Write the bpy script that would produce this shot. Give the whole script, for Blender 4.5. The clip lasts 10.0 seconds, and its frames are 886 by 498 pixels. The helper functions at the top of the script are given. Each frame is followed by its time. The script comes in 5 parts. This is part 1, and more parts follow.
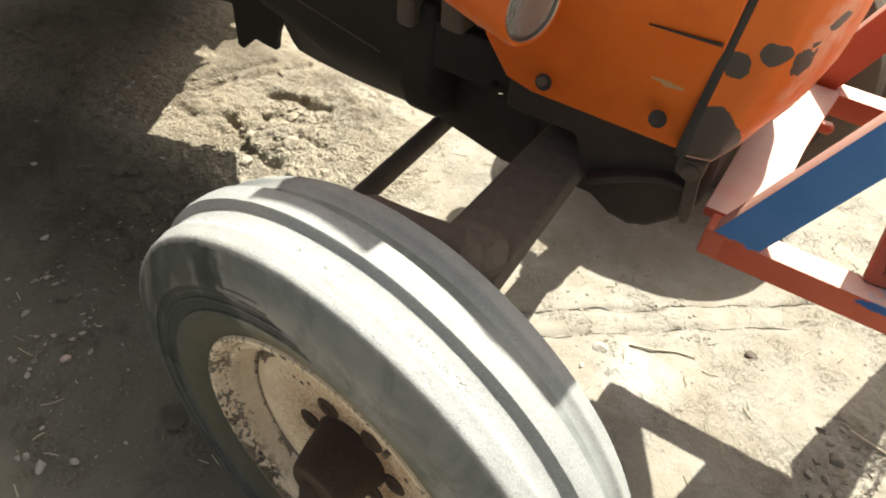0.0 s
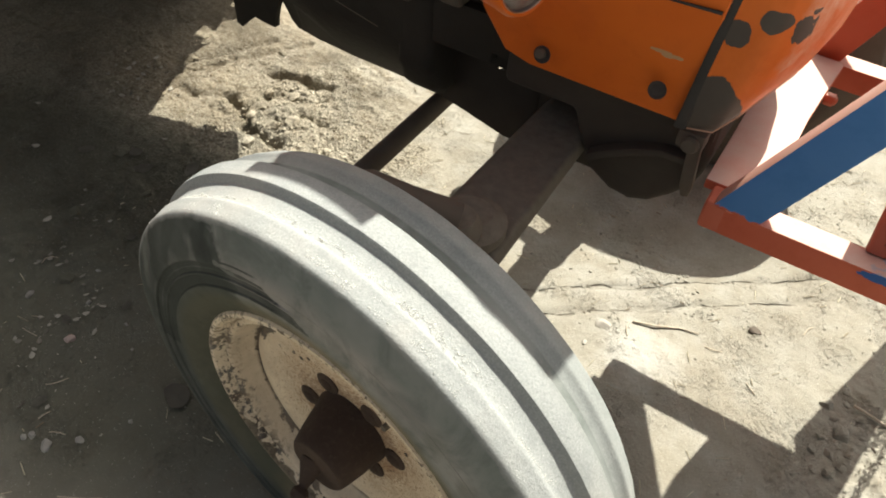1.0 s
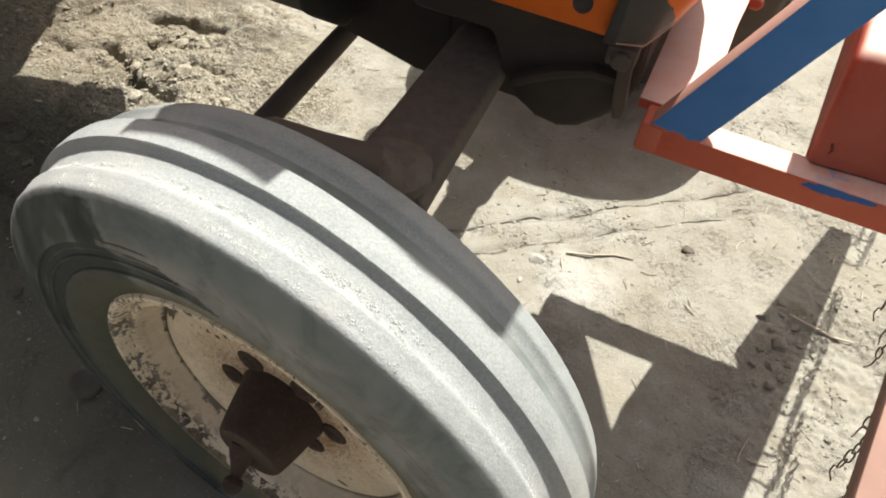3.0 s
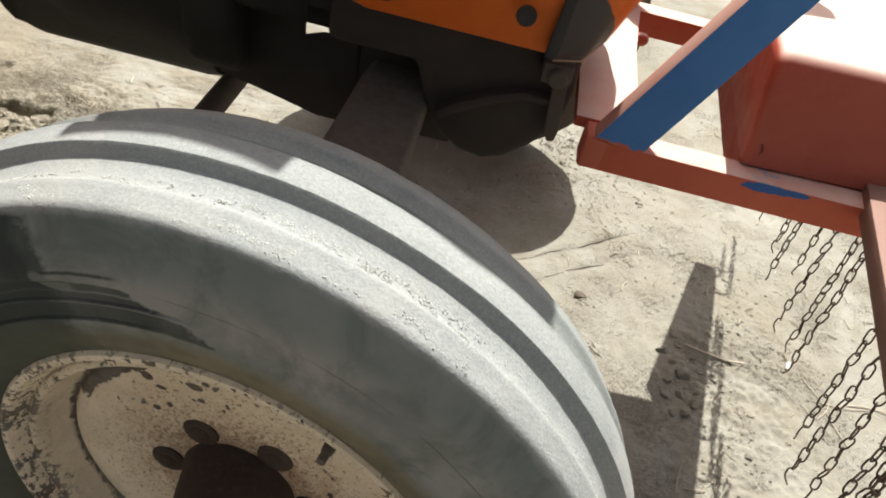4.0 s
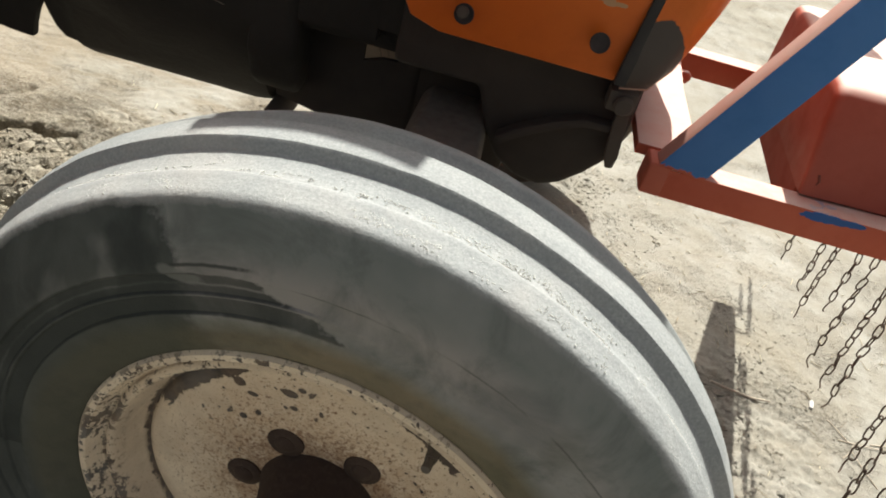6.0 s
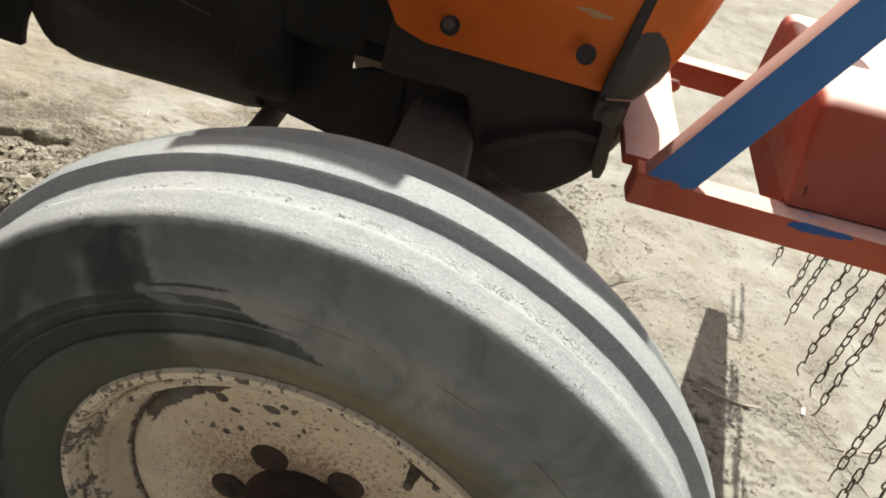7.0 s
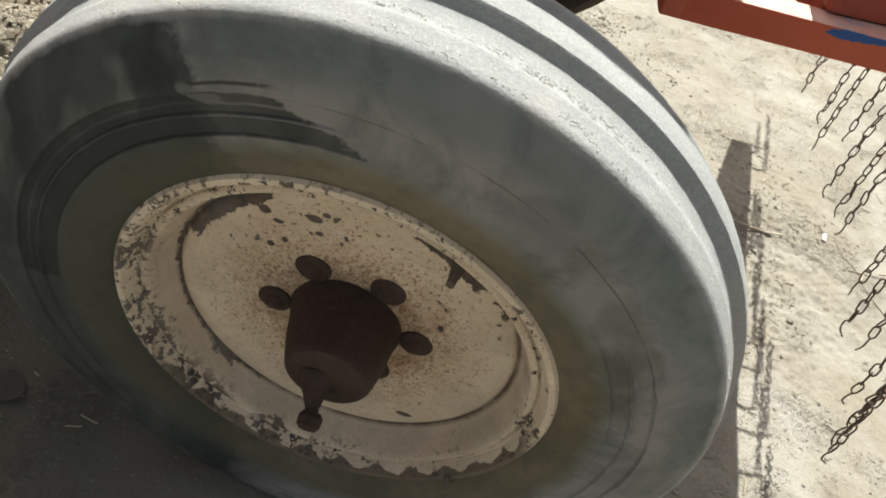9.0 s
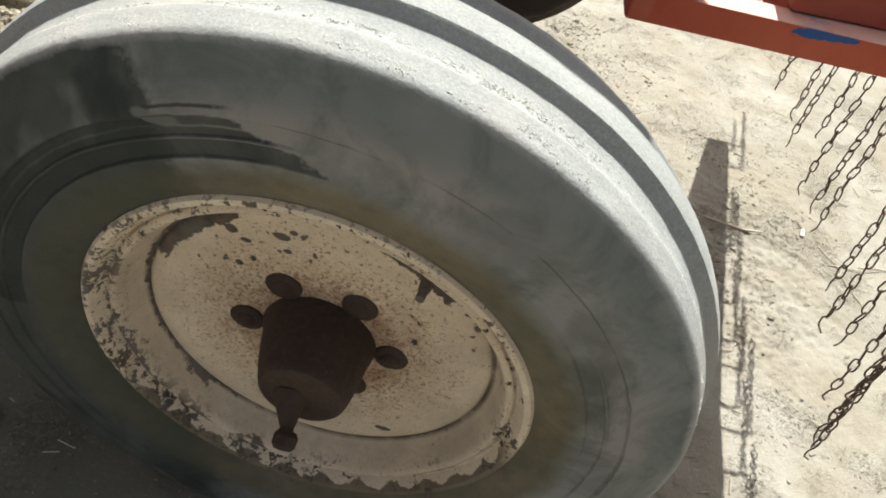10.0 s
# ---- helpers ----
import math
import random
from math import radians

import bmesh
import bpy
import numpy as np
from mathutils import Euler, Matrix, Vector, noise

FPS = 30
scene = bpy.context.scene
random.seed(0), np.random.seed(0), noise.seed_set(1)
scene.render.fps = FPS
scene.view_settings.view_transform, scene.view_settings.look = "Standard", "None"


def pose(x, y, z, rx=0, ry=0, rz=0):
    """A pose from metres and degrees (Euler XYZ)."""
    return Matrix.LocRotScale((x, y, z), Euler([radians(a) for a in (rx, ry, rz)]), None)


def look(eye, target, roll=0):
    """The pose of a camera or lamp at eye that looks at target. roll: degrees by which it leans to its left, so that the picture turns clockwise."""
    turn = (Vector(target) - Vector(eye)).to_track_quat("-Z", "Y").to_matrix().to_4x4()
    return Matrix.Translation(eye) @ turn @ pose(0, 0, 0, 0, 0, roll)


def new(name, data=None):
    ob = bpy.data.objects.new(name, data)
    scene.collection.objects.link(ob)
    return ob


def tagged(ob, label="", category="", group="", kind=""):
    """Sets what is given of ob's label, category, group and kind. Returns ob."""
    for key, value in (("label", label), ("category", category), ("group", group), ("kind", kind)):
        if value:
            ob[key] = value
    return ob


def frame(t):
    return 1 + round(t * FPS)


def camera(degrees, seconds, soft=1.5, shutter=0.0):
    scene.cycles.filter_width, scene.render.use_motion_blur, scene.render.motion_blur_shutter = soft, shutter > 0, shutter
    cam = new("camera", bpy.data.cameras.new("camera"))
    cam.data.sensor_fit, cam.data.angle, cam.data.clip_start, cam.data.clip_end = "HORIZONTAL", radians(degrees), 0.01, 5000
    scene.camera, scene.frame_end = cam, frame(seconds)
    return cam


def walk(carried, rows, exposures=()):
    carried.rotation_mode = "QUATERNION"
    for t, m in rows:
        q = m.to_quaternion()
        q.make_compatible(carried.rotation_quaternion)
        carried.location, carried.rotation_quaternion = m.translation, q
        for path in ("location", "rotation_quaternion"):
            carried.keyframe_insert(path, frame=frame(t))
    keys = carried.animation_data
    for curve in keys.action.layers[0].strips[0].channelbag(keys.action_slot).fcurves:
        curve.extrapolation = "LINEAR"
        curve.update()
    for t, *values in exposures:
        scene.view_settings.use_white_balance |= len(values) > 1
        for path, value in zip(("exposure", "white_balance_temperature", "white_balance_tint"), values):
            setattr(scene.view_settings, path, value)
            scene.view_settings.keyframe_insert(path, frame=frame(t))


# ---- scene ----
# seconds, stops, kelvin, tint
EXPOSURE = [(0.0, 1.39, 6850, 9), (0.5, 1.18, 6800, 8), (1.0, 1.10, 6780, 8), (2.0, 1.08, 6720, 8.5), (3.0, 1.03, 6520, 10), (4.5, 0.84, 6500, 10), (7.5, 0.84, 6500, 10), (8.5, 0.82, 6500, 9.6), (9.0, 0.94, 6500, 9.6), (10.0, 1.03, 6480, 9.6)]
cam = camera(60.7, 10.0, soft=1.88)
ROWS = [
    (0.0, 0.3638, -0.3179, 1.2805, 44.15, -3.68, 38.28),
    (0.5, 0.3698, -0.3163, 1.2702, 43.36, -2.47, 38.26),
    (1.0, 0.3761, -0.3149, 1.2709, 42.86, -2.99, 38.33),
    (1.5, 0.3795, -0.3205, 1.2719, 43.17, -2.86, 37.83),
    (2.0, 0.3704, -0.3228, 1.2608, 42.28, -2.59, 36.50),
    (2.5, 0.3635, -0.3188, 1.2542, 41.85, -3.41, 36.27),
    (3.0, 0.3332, -0.2585, 1.2093, 38.70, -3.91, 30.31),
    (3.2, 0.3124, -0.2542, 1.1831, 39.56, -6.48, 28.95),
    (4.3, 0.1520, -0.3662, 1.0294, 50.94, -11.20, 13.22),
    (4.5, 0.1376, -0.3755, 1.0174, 51.42, -12.17, 13.93),
    (5.0, 0.0918, -0.3898, 1.0250, 52.62, -11.73, 16.41),
    (5.5, 0.0923, -0.3897, 1.0161, 52.32, -12.84, 15.55),
    (7.0, 0.1022, -0.3748, 1.0309, 52.60, -12.87, 15.14),
    (7.5, 0.1066, -0.3776, 1.0280, 51.17, -12.84, 14.54),
    (8.0, 0.0995, -0.4023, 1.0169, 47.98, -11.47, 15.35),
    (8.5, 0.0935, -0.4150, 1.0020, 44.29, -11.31, 15.57),
    (9.0, 0.0981, -0.4110, 0.9964, 42.02, -11.01, 14.84),
    (9.5, 0.1059, -0.4070, 0.9968, 42.32, -10.33, 13.47),
    (10.0, 0.1119, -0.3988, 1.0017, 42.73, -10.33, 12.78),
]
walk(cam, [(t, pose(*r)) for t, *r in ROWS], exposures=EXPOSURE)

# ---- world and sun ----
SUN_AZ, SUN_EL = 86.0, 58.3          # degrees: azimuth from +x towards +y, elevation
world = bpy.data.worlds.new("world")
scene.world = world
world.use_nodes = True
wn, wl = world.node_tree.nodes, world.node_tree.links
sky = wn.new("ShaderNodeTexSky")
sky.sky_type, sky.sun_disc = "NISHITA", False
sky.sun_elevation, sky.sun_rotation = radians(SUN_EL), radians(90 - SUN_AZ)
sky.air_density, sky.dust_density, sky.ozone_density = 0.7, 6.0, 0.6
haze = wn.new("ShaderNodeHueSaturation")
haze.inputs["Saturation"].default_value = 0.45
wl.new(sky.outputs[0], haze.inputs["Color"])
wl.new(haze.outputs[0], wn["Background"].inputs[0])
wn["Background"].inputs[1].default_value = 0.068
sun = new("sun", bpy.data.lights.new("sun", "SUN"))
sun.data.energy, sun.data.angle, sun.data.color = 5.0, radians(0.5), (1.0, 0.985, 0.925)
sd = Vector((math.cos(radians(SUN_EL)) * math.cos(radians(SUN_AZ)), math.cos(radians(SUN_EL)) * math.sin(radians(SUN_AZ)), math.sin(radians(SUN_EL))))
sun.matrix_world = look(sd * 20, (0, 0, 0))


# ---- materials ----
class Mat:
    """Small node-graph writer round one Principled shader."""

    def __init__(self, name, rough=0.7, metal=0.0, spec=0.5):
        self.m = bpy.data.materials.new(name)
        self.m.use_nodes = True
        self.n, self.l = self.m.node_tree.nodes, self.m.node_tree.links
        self.b = self.n["Principled BSDF"]
        self.b.inputs["Roughness"].default_value = rough
        self.b.inputs["Metallic"].default_value = metal
        self.b.inputs["Specular IOR Level"].default_value = spec
        self.co = self.n.new("ShaderNodeTexCoord").outputs["Object"]

    def noise(self, scale, detail=4.0, rough=0.6, stretch=None, dist=0.0):
        t = self.n.new("ShaderNodeTexNoise")
        t.inputs["Scale"].default_value, t.inputs["Detail"].default_value = scale, detail
        t.inputs["Roughness"].default_value, t.inputs["Distortion"].default_value = rough, dist
        src = self.co
        if stretch:
            mp = self.n.new("ShaderNodeMapping")
            mp.inputs["Scale"].default_value = stretch
            self.l.new(self.co, mp.inputs[0])
            src = mp.outputs[0]
        self.l.new(src, t.inputs["Vector"])
        return t.outputs["Fac"]

    def voronoi(self, scale):
        t = self.n.new("ShaderNodeTexVoronoi")
        t.inputs["Scale"].default_value = scale
        self.l.new(self.co, t.inputs["Vector"])
        return t.outputs["Distance"]

    def ramp(self, fac, lo, hi, a=0.0, b=1.0):
        t = self.n.new("ShaderNodeMapRange")
        t.inputs[1].default_value, t.inputs[2].default_value = lo, hi
        t.inputs[3].default_value, t.inputs[4].default_value = a, b
        self.l.new(fac, t.inputs[0])
        return t.outputs[0]

    def math(self, op, a, b):
        t = self.n.new("ShaderNodeMath")
        t.operation = op
        for i, v in enumerate((a, b)):
            if isinstance(v, (int, float)):
                t.inputs[i].default_value = v
            else:
                self.l.new(v, t.inputs[i])
        return t.outputs[0]

    def mix(self, fac, a, b):
        t = self.n.new("ShaderNodeMix")
        t.data_type = "RGBA"
        for sock, v in ((t.inputs[0], fac), (t.inputs[6], a), (t.inputs[7], b)):
            if isinstance(v, tuple):
                sock.default_value = (*v, 1.0)
            elif isinstance(v, (int, float)):
                sock.default_value = v
            else:
                self.l.new(v, sock)
        return t.outputs[2]

    def axis(self, k):
        t = self.n.new("ShaderNodeSeparateXYZ")
        self.l.new(self.co, t.inputs[0])
        return t.outputs[k]

    def radius(self):
        """Distance from the local y axis."""
        x, z = self.axis(0), self.axis(2)
        return self.math("SQRT", self.math("ADD", self.math("MULTIPLY", x, x), self.math("MULTIPLY", z, z)), 0.0)

    def angle(self):
        """Degrees round the local y axis, from +x towards +z."""
        return self.math("MULTIPLY", self.math("ARCTAN2", self.axis(2), self.axis(0)), 57.2958)

    def band(self, v, lo, hi, soft):
        """1 where v lies between lo and hi."""
        return self.math("MULTIPLY", self.ramp(v, lo - soft, lo + soft), self.ramp(v, hi - soft, hi + soft, 1.0, 0.0))

    def up(self):
        """How far the true surface faces upwards, for settled dust."""
        g = self.n.new("ShaderNodeNewGeometry")
        t = self.n.new("ShaderNodeSeparateXYZ")
        self.l.new(g.outputs["Normal"], t.inputs[0])
        return t.outputs[2]

    def spot(self, x, z, rx, rz, wob=0.3, scale=60.0, soft=0.03):
        """Mask of one worn patch of uneven outline round (x, z) in the local x-z plane."""
        dx = self.math("DIVIDE", self.math("SUBTRACT", self.axis(0), x), rx)
        dz = self.math("DIVIDE", self.math("SUBTRACT", self.axis(2), z), rz)
        d = self.math("ADD", self.math("MULTIPLY", dx, dx), self.math("MULTIPLY", dz, dz))
        d = self.math("ADD", d, self.math("MULTIPLY", self.math("SUBTRACT", self.noise(scale, 3, 0.55), 0.5), wob * 5))
        return self.ramp(d, 1.0 - soft, 1.0 + soft, 1.0, 0.0)

    def color(self, c):
        if isinstance(c, tuple):
            self.b.inputs["Base Color"].default_value = (*c, 1)
        else:
            self.l.new(c, self.b.inputs["Base Color"])
        return self

    def rough(self, c):
        self.l.new(c, self.b.inputs["Roughness"])
        return self

    def bump(self, fac, strength=0.3, dist=0.004):
        t = self.n.new("ShaderNodeBump")
        t.inputs["Strength"].default_value, t.inputs["Distance"].default_value = strength, dist
        self.l.new(fac, t.inputs["Height"])
        self.l.new(t.outputs[0], self.b.inputs["Normal"])
        return self


def soil_colour(m):
    """Pale packed earth, browner where it is churned, with shade under the machine painted in; by place in the yard."""
    geo = m.n.new("ShaderNodeNewGeometry")
    m.co = geo.outputs["Position"]
    big, mid, fine = m.noise(1.7, 4), m.noise(11, 5, 0.65), m.noise(140, 4, 0.7)
    x, y = m.axis(0), m.axis(1)
    c = m.mix(m.ramp(big, 0.35, 0.68), (0.245, 0.23, 0.187), (0.325, 0.312, 0.27))
    c = m.mix(m.ramp(mid, 0.40, 0.72, 0, 0.6), c, (0.19, 0.165, 0.12))
    c = m.mix(m.ramp(m.noise(4.5, 5, 0.6, None, 0.7), 0.47, 0.62, 0, 0.5), c, (0.215, 0.187, 0.138))
    c = m.mix(m.ramp(fine, 0.55, 0.75, 0, 0.3), c, (0.39, 0.37, 0.315))
    c = m.mix(m.ramp(m.noise(330, 2), 0.66, 0.74, 0, 0.5), c, (0.17, 0.14, 0.1))
    def far_from(cx, cy, kx=1.0, ky=1.0):
        ex, ey = m.math("MULTIPLY", m.math("SUBTRACT", x, cx), kx), m.math("MULTIPLY", m.math("SUBTRACT", y, cy), ky)
        return m.math("SQRT", m.math("ADD", m.math("MULTIPLY", ex, ex), m.math("MULTIPLY", ey, ey)), 0.0)
    churn = m.math("MULTIPLY", m.ramp(m.math("ADD", far_from(-1.25, 0.6, 1.0, 1.55), m.math("MULTIPLY", big, 0.35)), 0.84, 1.08, 1.0, 0.0), m.ramp(mid, 0.3, 0.65, 0.6, 1.0))
    c = m.mix(m.math("MULTIPLY", churn, 0.8), c, m.mix(m.ramp(fine, 0.35, 0.65), (0.205, 0.172, 0.12), (0.51, 0.46, 0.355)))
    c = m.mix(m.math("MULTIPLY", churn, m.ramp(m.noise(24, 5, 0.6, None, 0.5), 0.52, 0.66, 0, 0.75)), c, (0.135, 0.108, 0.072))
    near_rear = m.ramp(m.math("ADD", far_from(-1.15, 1.0), m.math("MULTIPLY", big, 0.5)), 0.95, 1.6, 1.0, 0.0)
    brown = m.math("MULTIPLY", near_rear, m.math("MULTIPLY", m.ramp(m.math("ADD", x, m.math("MULTIPLY", m.math("SUBTRACT", m.noise(5, 5, 0.6), 0.5), 0.9)), -0.95, -1.2), m.ramp(y, 0.45, 0.6)))
    c = m.mix(m.math("MULTIPLY", brown, m.ramp(fine, 0.3, 0.6, 0.75, 0.35)), c, (0.225, 0.178, 0.117))
    streak = m.math("MULTIPLY", m.ramp(m.noise(9, 5, 0.65, (0.45, 1.5, 1), 0.6), 0.46, 0.62, 0, 0.75), m.math("MULTIPLY", m.math("MULTIPLY", m.ramp(x, -0.45, -0.7), m.ramp(y, 0.75, 0.95)), near_rear))
    c = m.mix(streak, c, (0.205, 0.172, 0.122))
    # shade under the parked machine, put into the soil colour, uneven in outline
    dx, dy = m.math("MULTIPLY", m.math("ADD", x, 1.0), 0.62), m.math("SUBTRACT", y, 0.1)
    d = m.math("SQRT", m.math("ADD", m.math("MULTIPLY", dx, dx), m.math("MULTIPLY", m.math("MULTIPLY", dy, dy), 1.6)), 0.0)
    shade = m.ramp(m.math("ADD", d, m.math("MULTIPLY", m.math("SUBTRACT", m.noise(2.6, 5), 0.5), 0.4)), 0.42, 0.68, 0.8, 0.0)
    shade = m.math("MAXIMUM", shade, m.ramp(m.math("ADD", far_from(-2.05, 0.5), m.math("MULTIPLY", m.noise(3.1, 4), 0.4)), 0.72, 0.98, 0.25, 0.0))
    c = m.mix(shade, c, m.mix(mid, (0.052, 0.055, 0.038), (0.11, 0.108, 0.08)))
    # pale dust by the front wheel
    px, py = m.math("SUBTRACT", x, 0.2), m.math("SUBTRACT", y, 0.68)
    pd = m.math("SQRT", m.math("ADD", m.math("MULTIPLY", px, px), m.math("MULTIPLY", py, py)), 0.0)
    c = m.mix(m.ramp(m.math("ADD", pd, m.math("MULTIPLY", mid, 0.12)), 0.06, 0.17, 0.7, 0.0), c, (0.42, 0.412, 0.375))
    return c, mid, fine, churn


def make_soil():
    m = Mat("dry_soil", 0.95, spec=0.15)
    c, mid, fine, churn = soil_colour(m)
    loose = m.math("ADD", m.math("MULTIPLY", fine, 1.0), m.math("MULTIPLY", m.noise(300, 3, 0.7), 0.55))
    patch = m.ramp(m.noise(6.5, 4, 0.6), 0.47, 0.62)
    grit = m.math("MULTIPLY", m.ramp(m.noise(95, 5, 0.7), 0.5, 0.72), patch)
    k = m.math("MULTIPLY", m.ramp(churn, 0.1, 0.8, 0.22, 1.2), m.ramp(patch, 0, 1, 0.7, 1.3))
    h = m.math("ADD", m.math("MULTIPLY", mid, m.ramp(churn, 0.1, 0.8, 0.16, 1.0)), m.math("ADD", m.math("MULTIPLY", loose, k), m.math("MULTIPLY", grit, 0.3)))
    c = m.mix(m.math("MULTIPLY", patch, m.ramp(m.noise(170, 4, 0.7), 0.45, 0.65, 0, 0.35)), c, (0.19, 0.165, 0.125))
    c = m.mix(m.ramp(m.noise(210, 3, 0.6), 0.66, 0.71, 0, 0.6), c, (0.46, 0.44, 0.39))
    # grit of two sizes, pale and dark, thicker in the loose patches
    loosely = m.math("MULTIPLY", m.ramp(m.noise(3.6, 5, 0.65), 0.46, 0.62, 0.08, 1.0), m.ramp(m.noise(17, 4, 0.6), 0.42, 0.58, 0.25, 1.0))
    g1, g2 = m.ramp(m.voronoi(150), 0.16, 0.34, 1.0, 0.0), m.ramp(m.voronoi(340), 0.18, 0.36, 1.0, 0.0)
    some = m.ramp(m.noise(75, 3, 0.6), 0.52, 0.62)
    grains = m.math("MULTIPLY", m.math("ADD", m.math("MULTIPLY", g1, some), m.math("MULTIPLY", g2, 0.5)), loosely)
    h = m.math("ADD", h, m.math("MULTIPLY", grains, 0.28))
    c = m.mix(m.math("MULTIPLY", m.ramp(m.noise(520, 2, 0.5), 0.58, 0.67, 0, 0.5), loosely), c, (0.15, 0.125, 0.09))
    c = m.mix(m.math("MULTIPLY", m.ramp(m.noise(430, 2, 0.5), 0.60, 0.68, 0, 0.5), loosely), c, (0.47, 0.455, 0.41))
    # sharp edges of two wheel tracks
    x, y = m.axis(0), m.axis(1)
    sway = m.math("MULTIPLY", m.math("SUBTRACT", m.noise(7, 2, 0.5), 0.5), 0.045)
    for c0, m0 in ((0.665, 0.97), (0.757, 0.94)):
        d = m.math("ADD", m.math("MULTIPLY", m.math("SUBTRACT", m.math("SUBTRACT", y, c0), m.math("MULTIPLY", x, m0)), 0.72), sway)
        line = m.math("MULTIPLY", m.ramp(m.math("ABSOLUTE", d, 0), 0.0008, 0.0042, 1.0, 0.0), m.ramp(m.noise(12 + 20 * c0, 3), 0.4, 0.52))
        line = m.math("MULTIPLY", line, m.band(x, -0.12, 0.42, 0.05))
        h = m.math("SUBTRACT", h, m.math("MULTIPLY", line, 0.4))
        c = m.mix(m.math("MULTIPLY", line, 0.22), c, (0.13, 0.1, 0.065))
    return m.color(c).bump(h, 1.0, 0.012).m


def make_clod():
    m = Mat("soil_clod", 0.95, spec=0.1)
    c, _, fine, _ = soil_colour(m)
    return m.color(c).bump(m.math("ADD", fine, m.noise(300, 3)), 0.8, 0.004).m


def make_rubber():
    m = Mat("dusty_rubber", 0.9, spec=0.2)
    big, mid, fine = m.noise(7, 5, 0.6), m.noise(38, 5, 0.65), m.noise(420, 3, 0.7)
    rad, x = m.radius(), m.axis(0)
    smear = m.noise(11, 5, 0.55, (1, 1, 0.55), 1.2)
    wob = m.math("MULTIPLY", m.math("SUBTRACT", m.noise(16, 5, 0.65), 0.5), 0.16)
    # settled dust film, pinkish over the middle of the flank
    film = m.mix(m.ramp(m.noise(4, 4), 0.35, 0.65), (0.182, 0.196, 0.184), (0.24, 0.24, 0.224))
    film = m.mix(m.math("MULTIPLY", m.band(m.math("ADD", rad, m.math("MULTIPLY", wob, 0.1)), 0.278, 0.326, 0.012), m.ramp(big, 0.35, 0.65, 0.1, 0.75)), film, (0.275, 0.252, 0.238))
    film = m.mix(m.math("MULTIPLY", m.ramp(rad, 0.312, 0.335), m.ramp(m.noise(9, 4, 0.6), 0.4, 0.62, 0, 0.6)), film, (0.115, 0.137, 0.124))
    film = m.mix(m.ramp(m.noise(13, 6, 0.65, None, 0.8), 0.47, 0.66, 0, 0.65), film, (0.08, 0.09, 0.083))
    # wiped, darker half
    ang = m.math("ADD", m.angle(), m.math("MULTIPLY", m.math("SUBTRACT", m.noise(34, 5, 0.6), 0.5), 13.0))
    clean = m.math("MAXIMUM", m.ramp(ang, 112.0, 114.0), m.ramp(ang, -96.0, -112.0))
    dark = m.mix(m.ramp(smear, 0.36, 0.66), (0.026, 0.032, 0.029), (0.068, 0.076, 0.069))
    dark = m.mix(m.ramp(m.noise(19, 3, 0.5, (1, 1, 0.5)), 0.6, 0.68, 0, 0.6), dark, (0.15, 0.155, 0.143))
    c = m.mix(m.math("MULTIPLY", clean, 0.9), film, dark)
    # bare rubber in the moulded grooves, ragged where the dust begins
    teeth = m.math("MULTIPLY", m.math("SUBTRACT", m.noise(62, 4, 0.6), 0.5), 11.0)
    ragged = m.ramp(m.math("SUBTRACT", m.math("ADD", m.angle(), teeth), m.math("MULTIPLY", m.math("SUBTRACT", rad, 0.279), 410.0)), 90.0, 91.6)
    rr = m.math("ADD", rad, m.math("MULTIPLY", m.math("SUBTRACT", mid, 0.5), 0.006))
    ridge = m.math("MAXIMUM", m.band(rr, 0.2885, 0.2910, 0.0008), m.band(rr, 0.2985, 0.3003, 0.0008))
    groove = m.math("MULTIPLY", m.band(rr, 0.2712, 0.3092, 0.0010), m.ramp(ridge, 0.0, 1.0, 1.0, 0.45))
    c = m.mix(m.math("MULTIPLY", m.math("MULTIPLY", groove, ragged), m.ramp(smear, 0.3, 0.55, 0.93, 0.72)), c, (0.028, 0.033, 0.03))
    high = m.math("MULTIPLY", m.ramp(ang, 115.0, 117.0), m.band(m.math("ADD", rad, m.math("MULTIPLY", wob, 0.1)), 0.311, 0.333, 0.003))
    c = m.mix(m.math("MULTIPLY", high, m.ramp(smear, 0.45, 0.6, 0.7, 0.1)), c, (0.04, 0.045, 0.042))
    # single smears and a tongue of dust
    streak = m.math("MULTIPLY", m.band(m.math("ADD", rad, m.math("MULTIPLY", wob, 0.04)), 0.3150, 0.3178, 0.0008), m.band(ang, 100.0, 115.0, 1.5))
    c = m.mix(m.math("MULTIPLY", streak, m.ramp(m.noise(45, 3), 0.4, 0.5, 0.2, 0.85)), c, (0.032, 0.037, 0.034))
    c = m.mix(m.math("MULTIPLY", m.spot(-0.152, 0.288, 0.022, 0.020, 0.5, 40, 0.5), 0.6), c, (0.026, 0.031, 0.029))
    c = m.mix(m.math("MULTIPLY", m.spot(0.135, 0.262, 0.035, 0.03, 0.9, 28, 0.6), 0.4), c, (0.09, 0.098, 0.098))
    for sx, sz, rx, rz, k in ((0.245, 0.13, 0.022, 0.055, 0.6), (0.240, 0.05, 0.016, 0.05, 0.55), (0.268, 0.09, 0.010, 0.035, 0.5), (0.222, 0.195, 0.014, 0.025, 0.4), (0.18, 0.25, 0.014, 0.018, 0.35)):
        c = m.mix(m.math("MULTIPLY", m.spot(sx, sz, rx, rz, 0.9, 30, 0.9), k), c, (0.075, 0.076, 0.058))
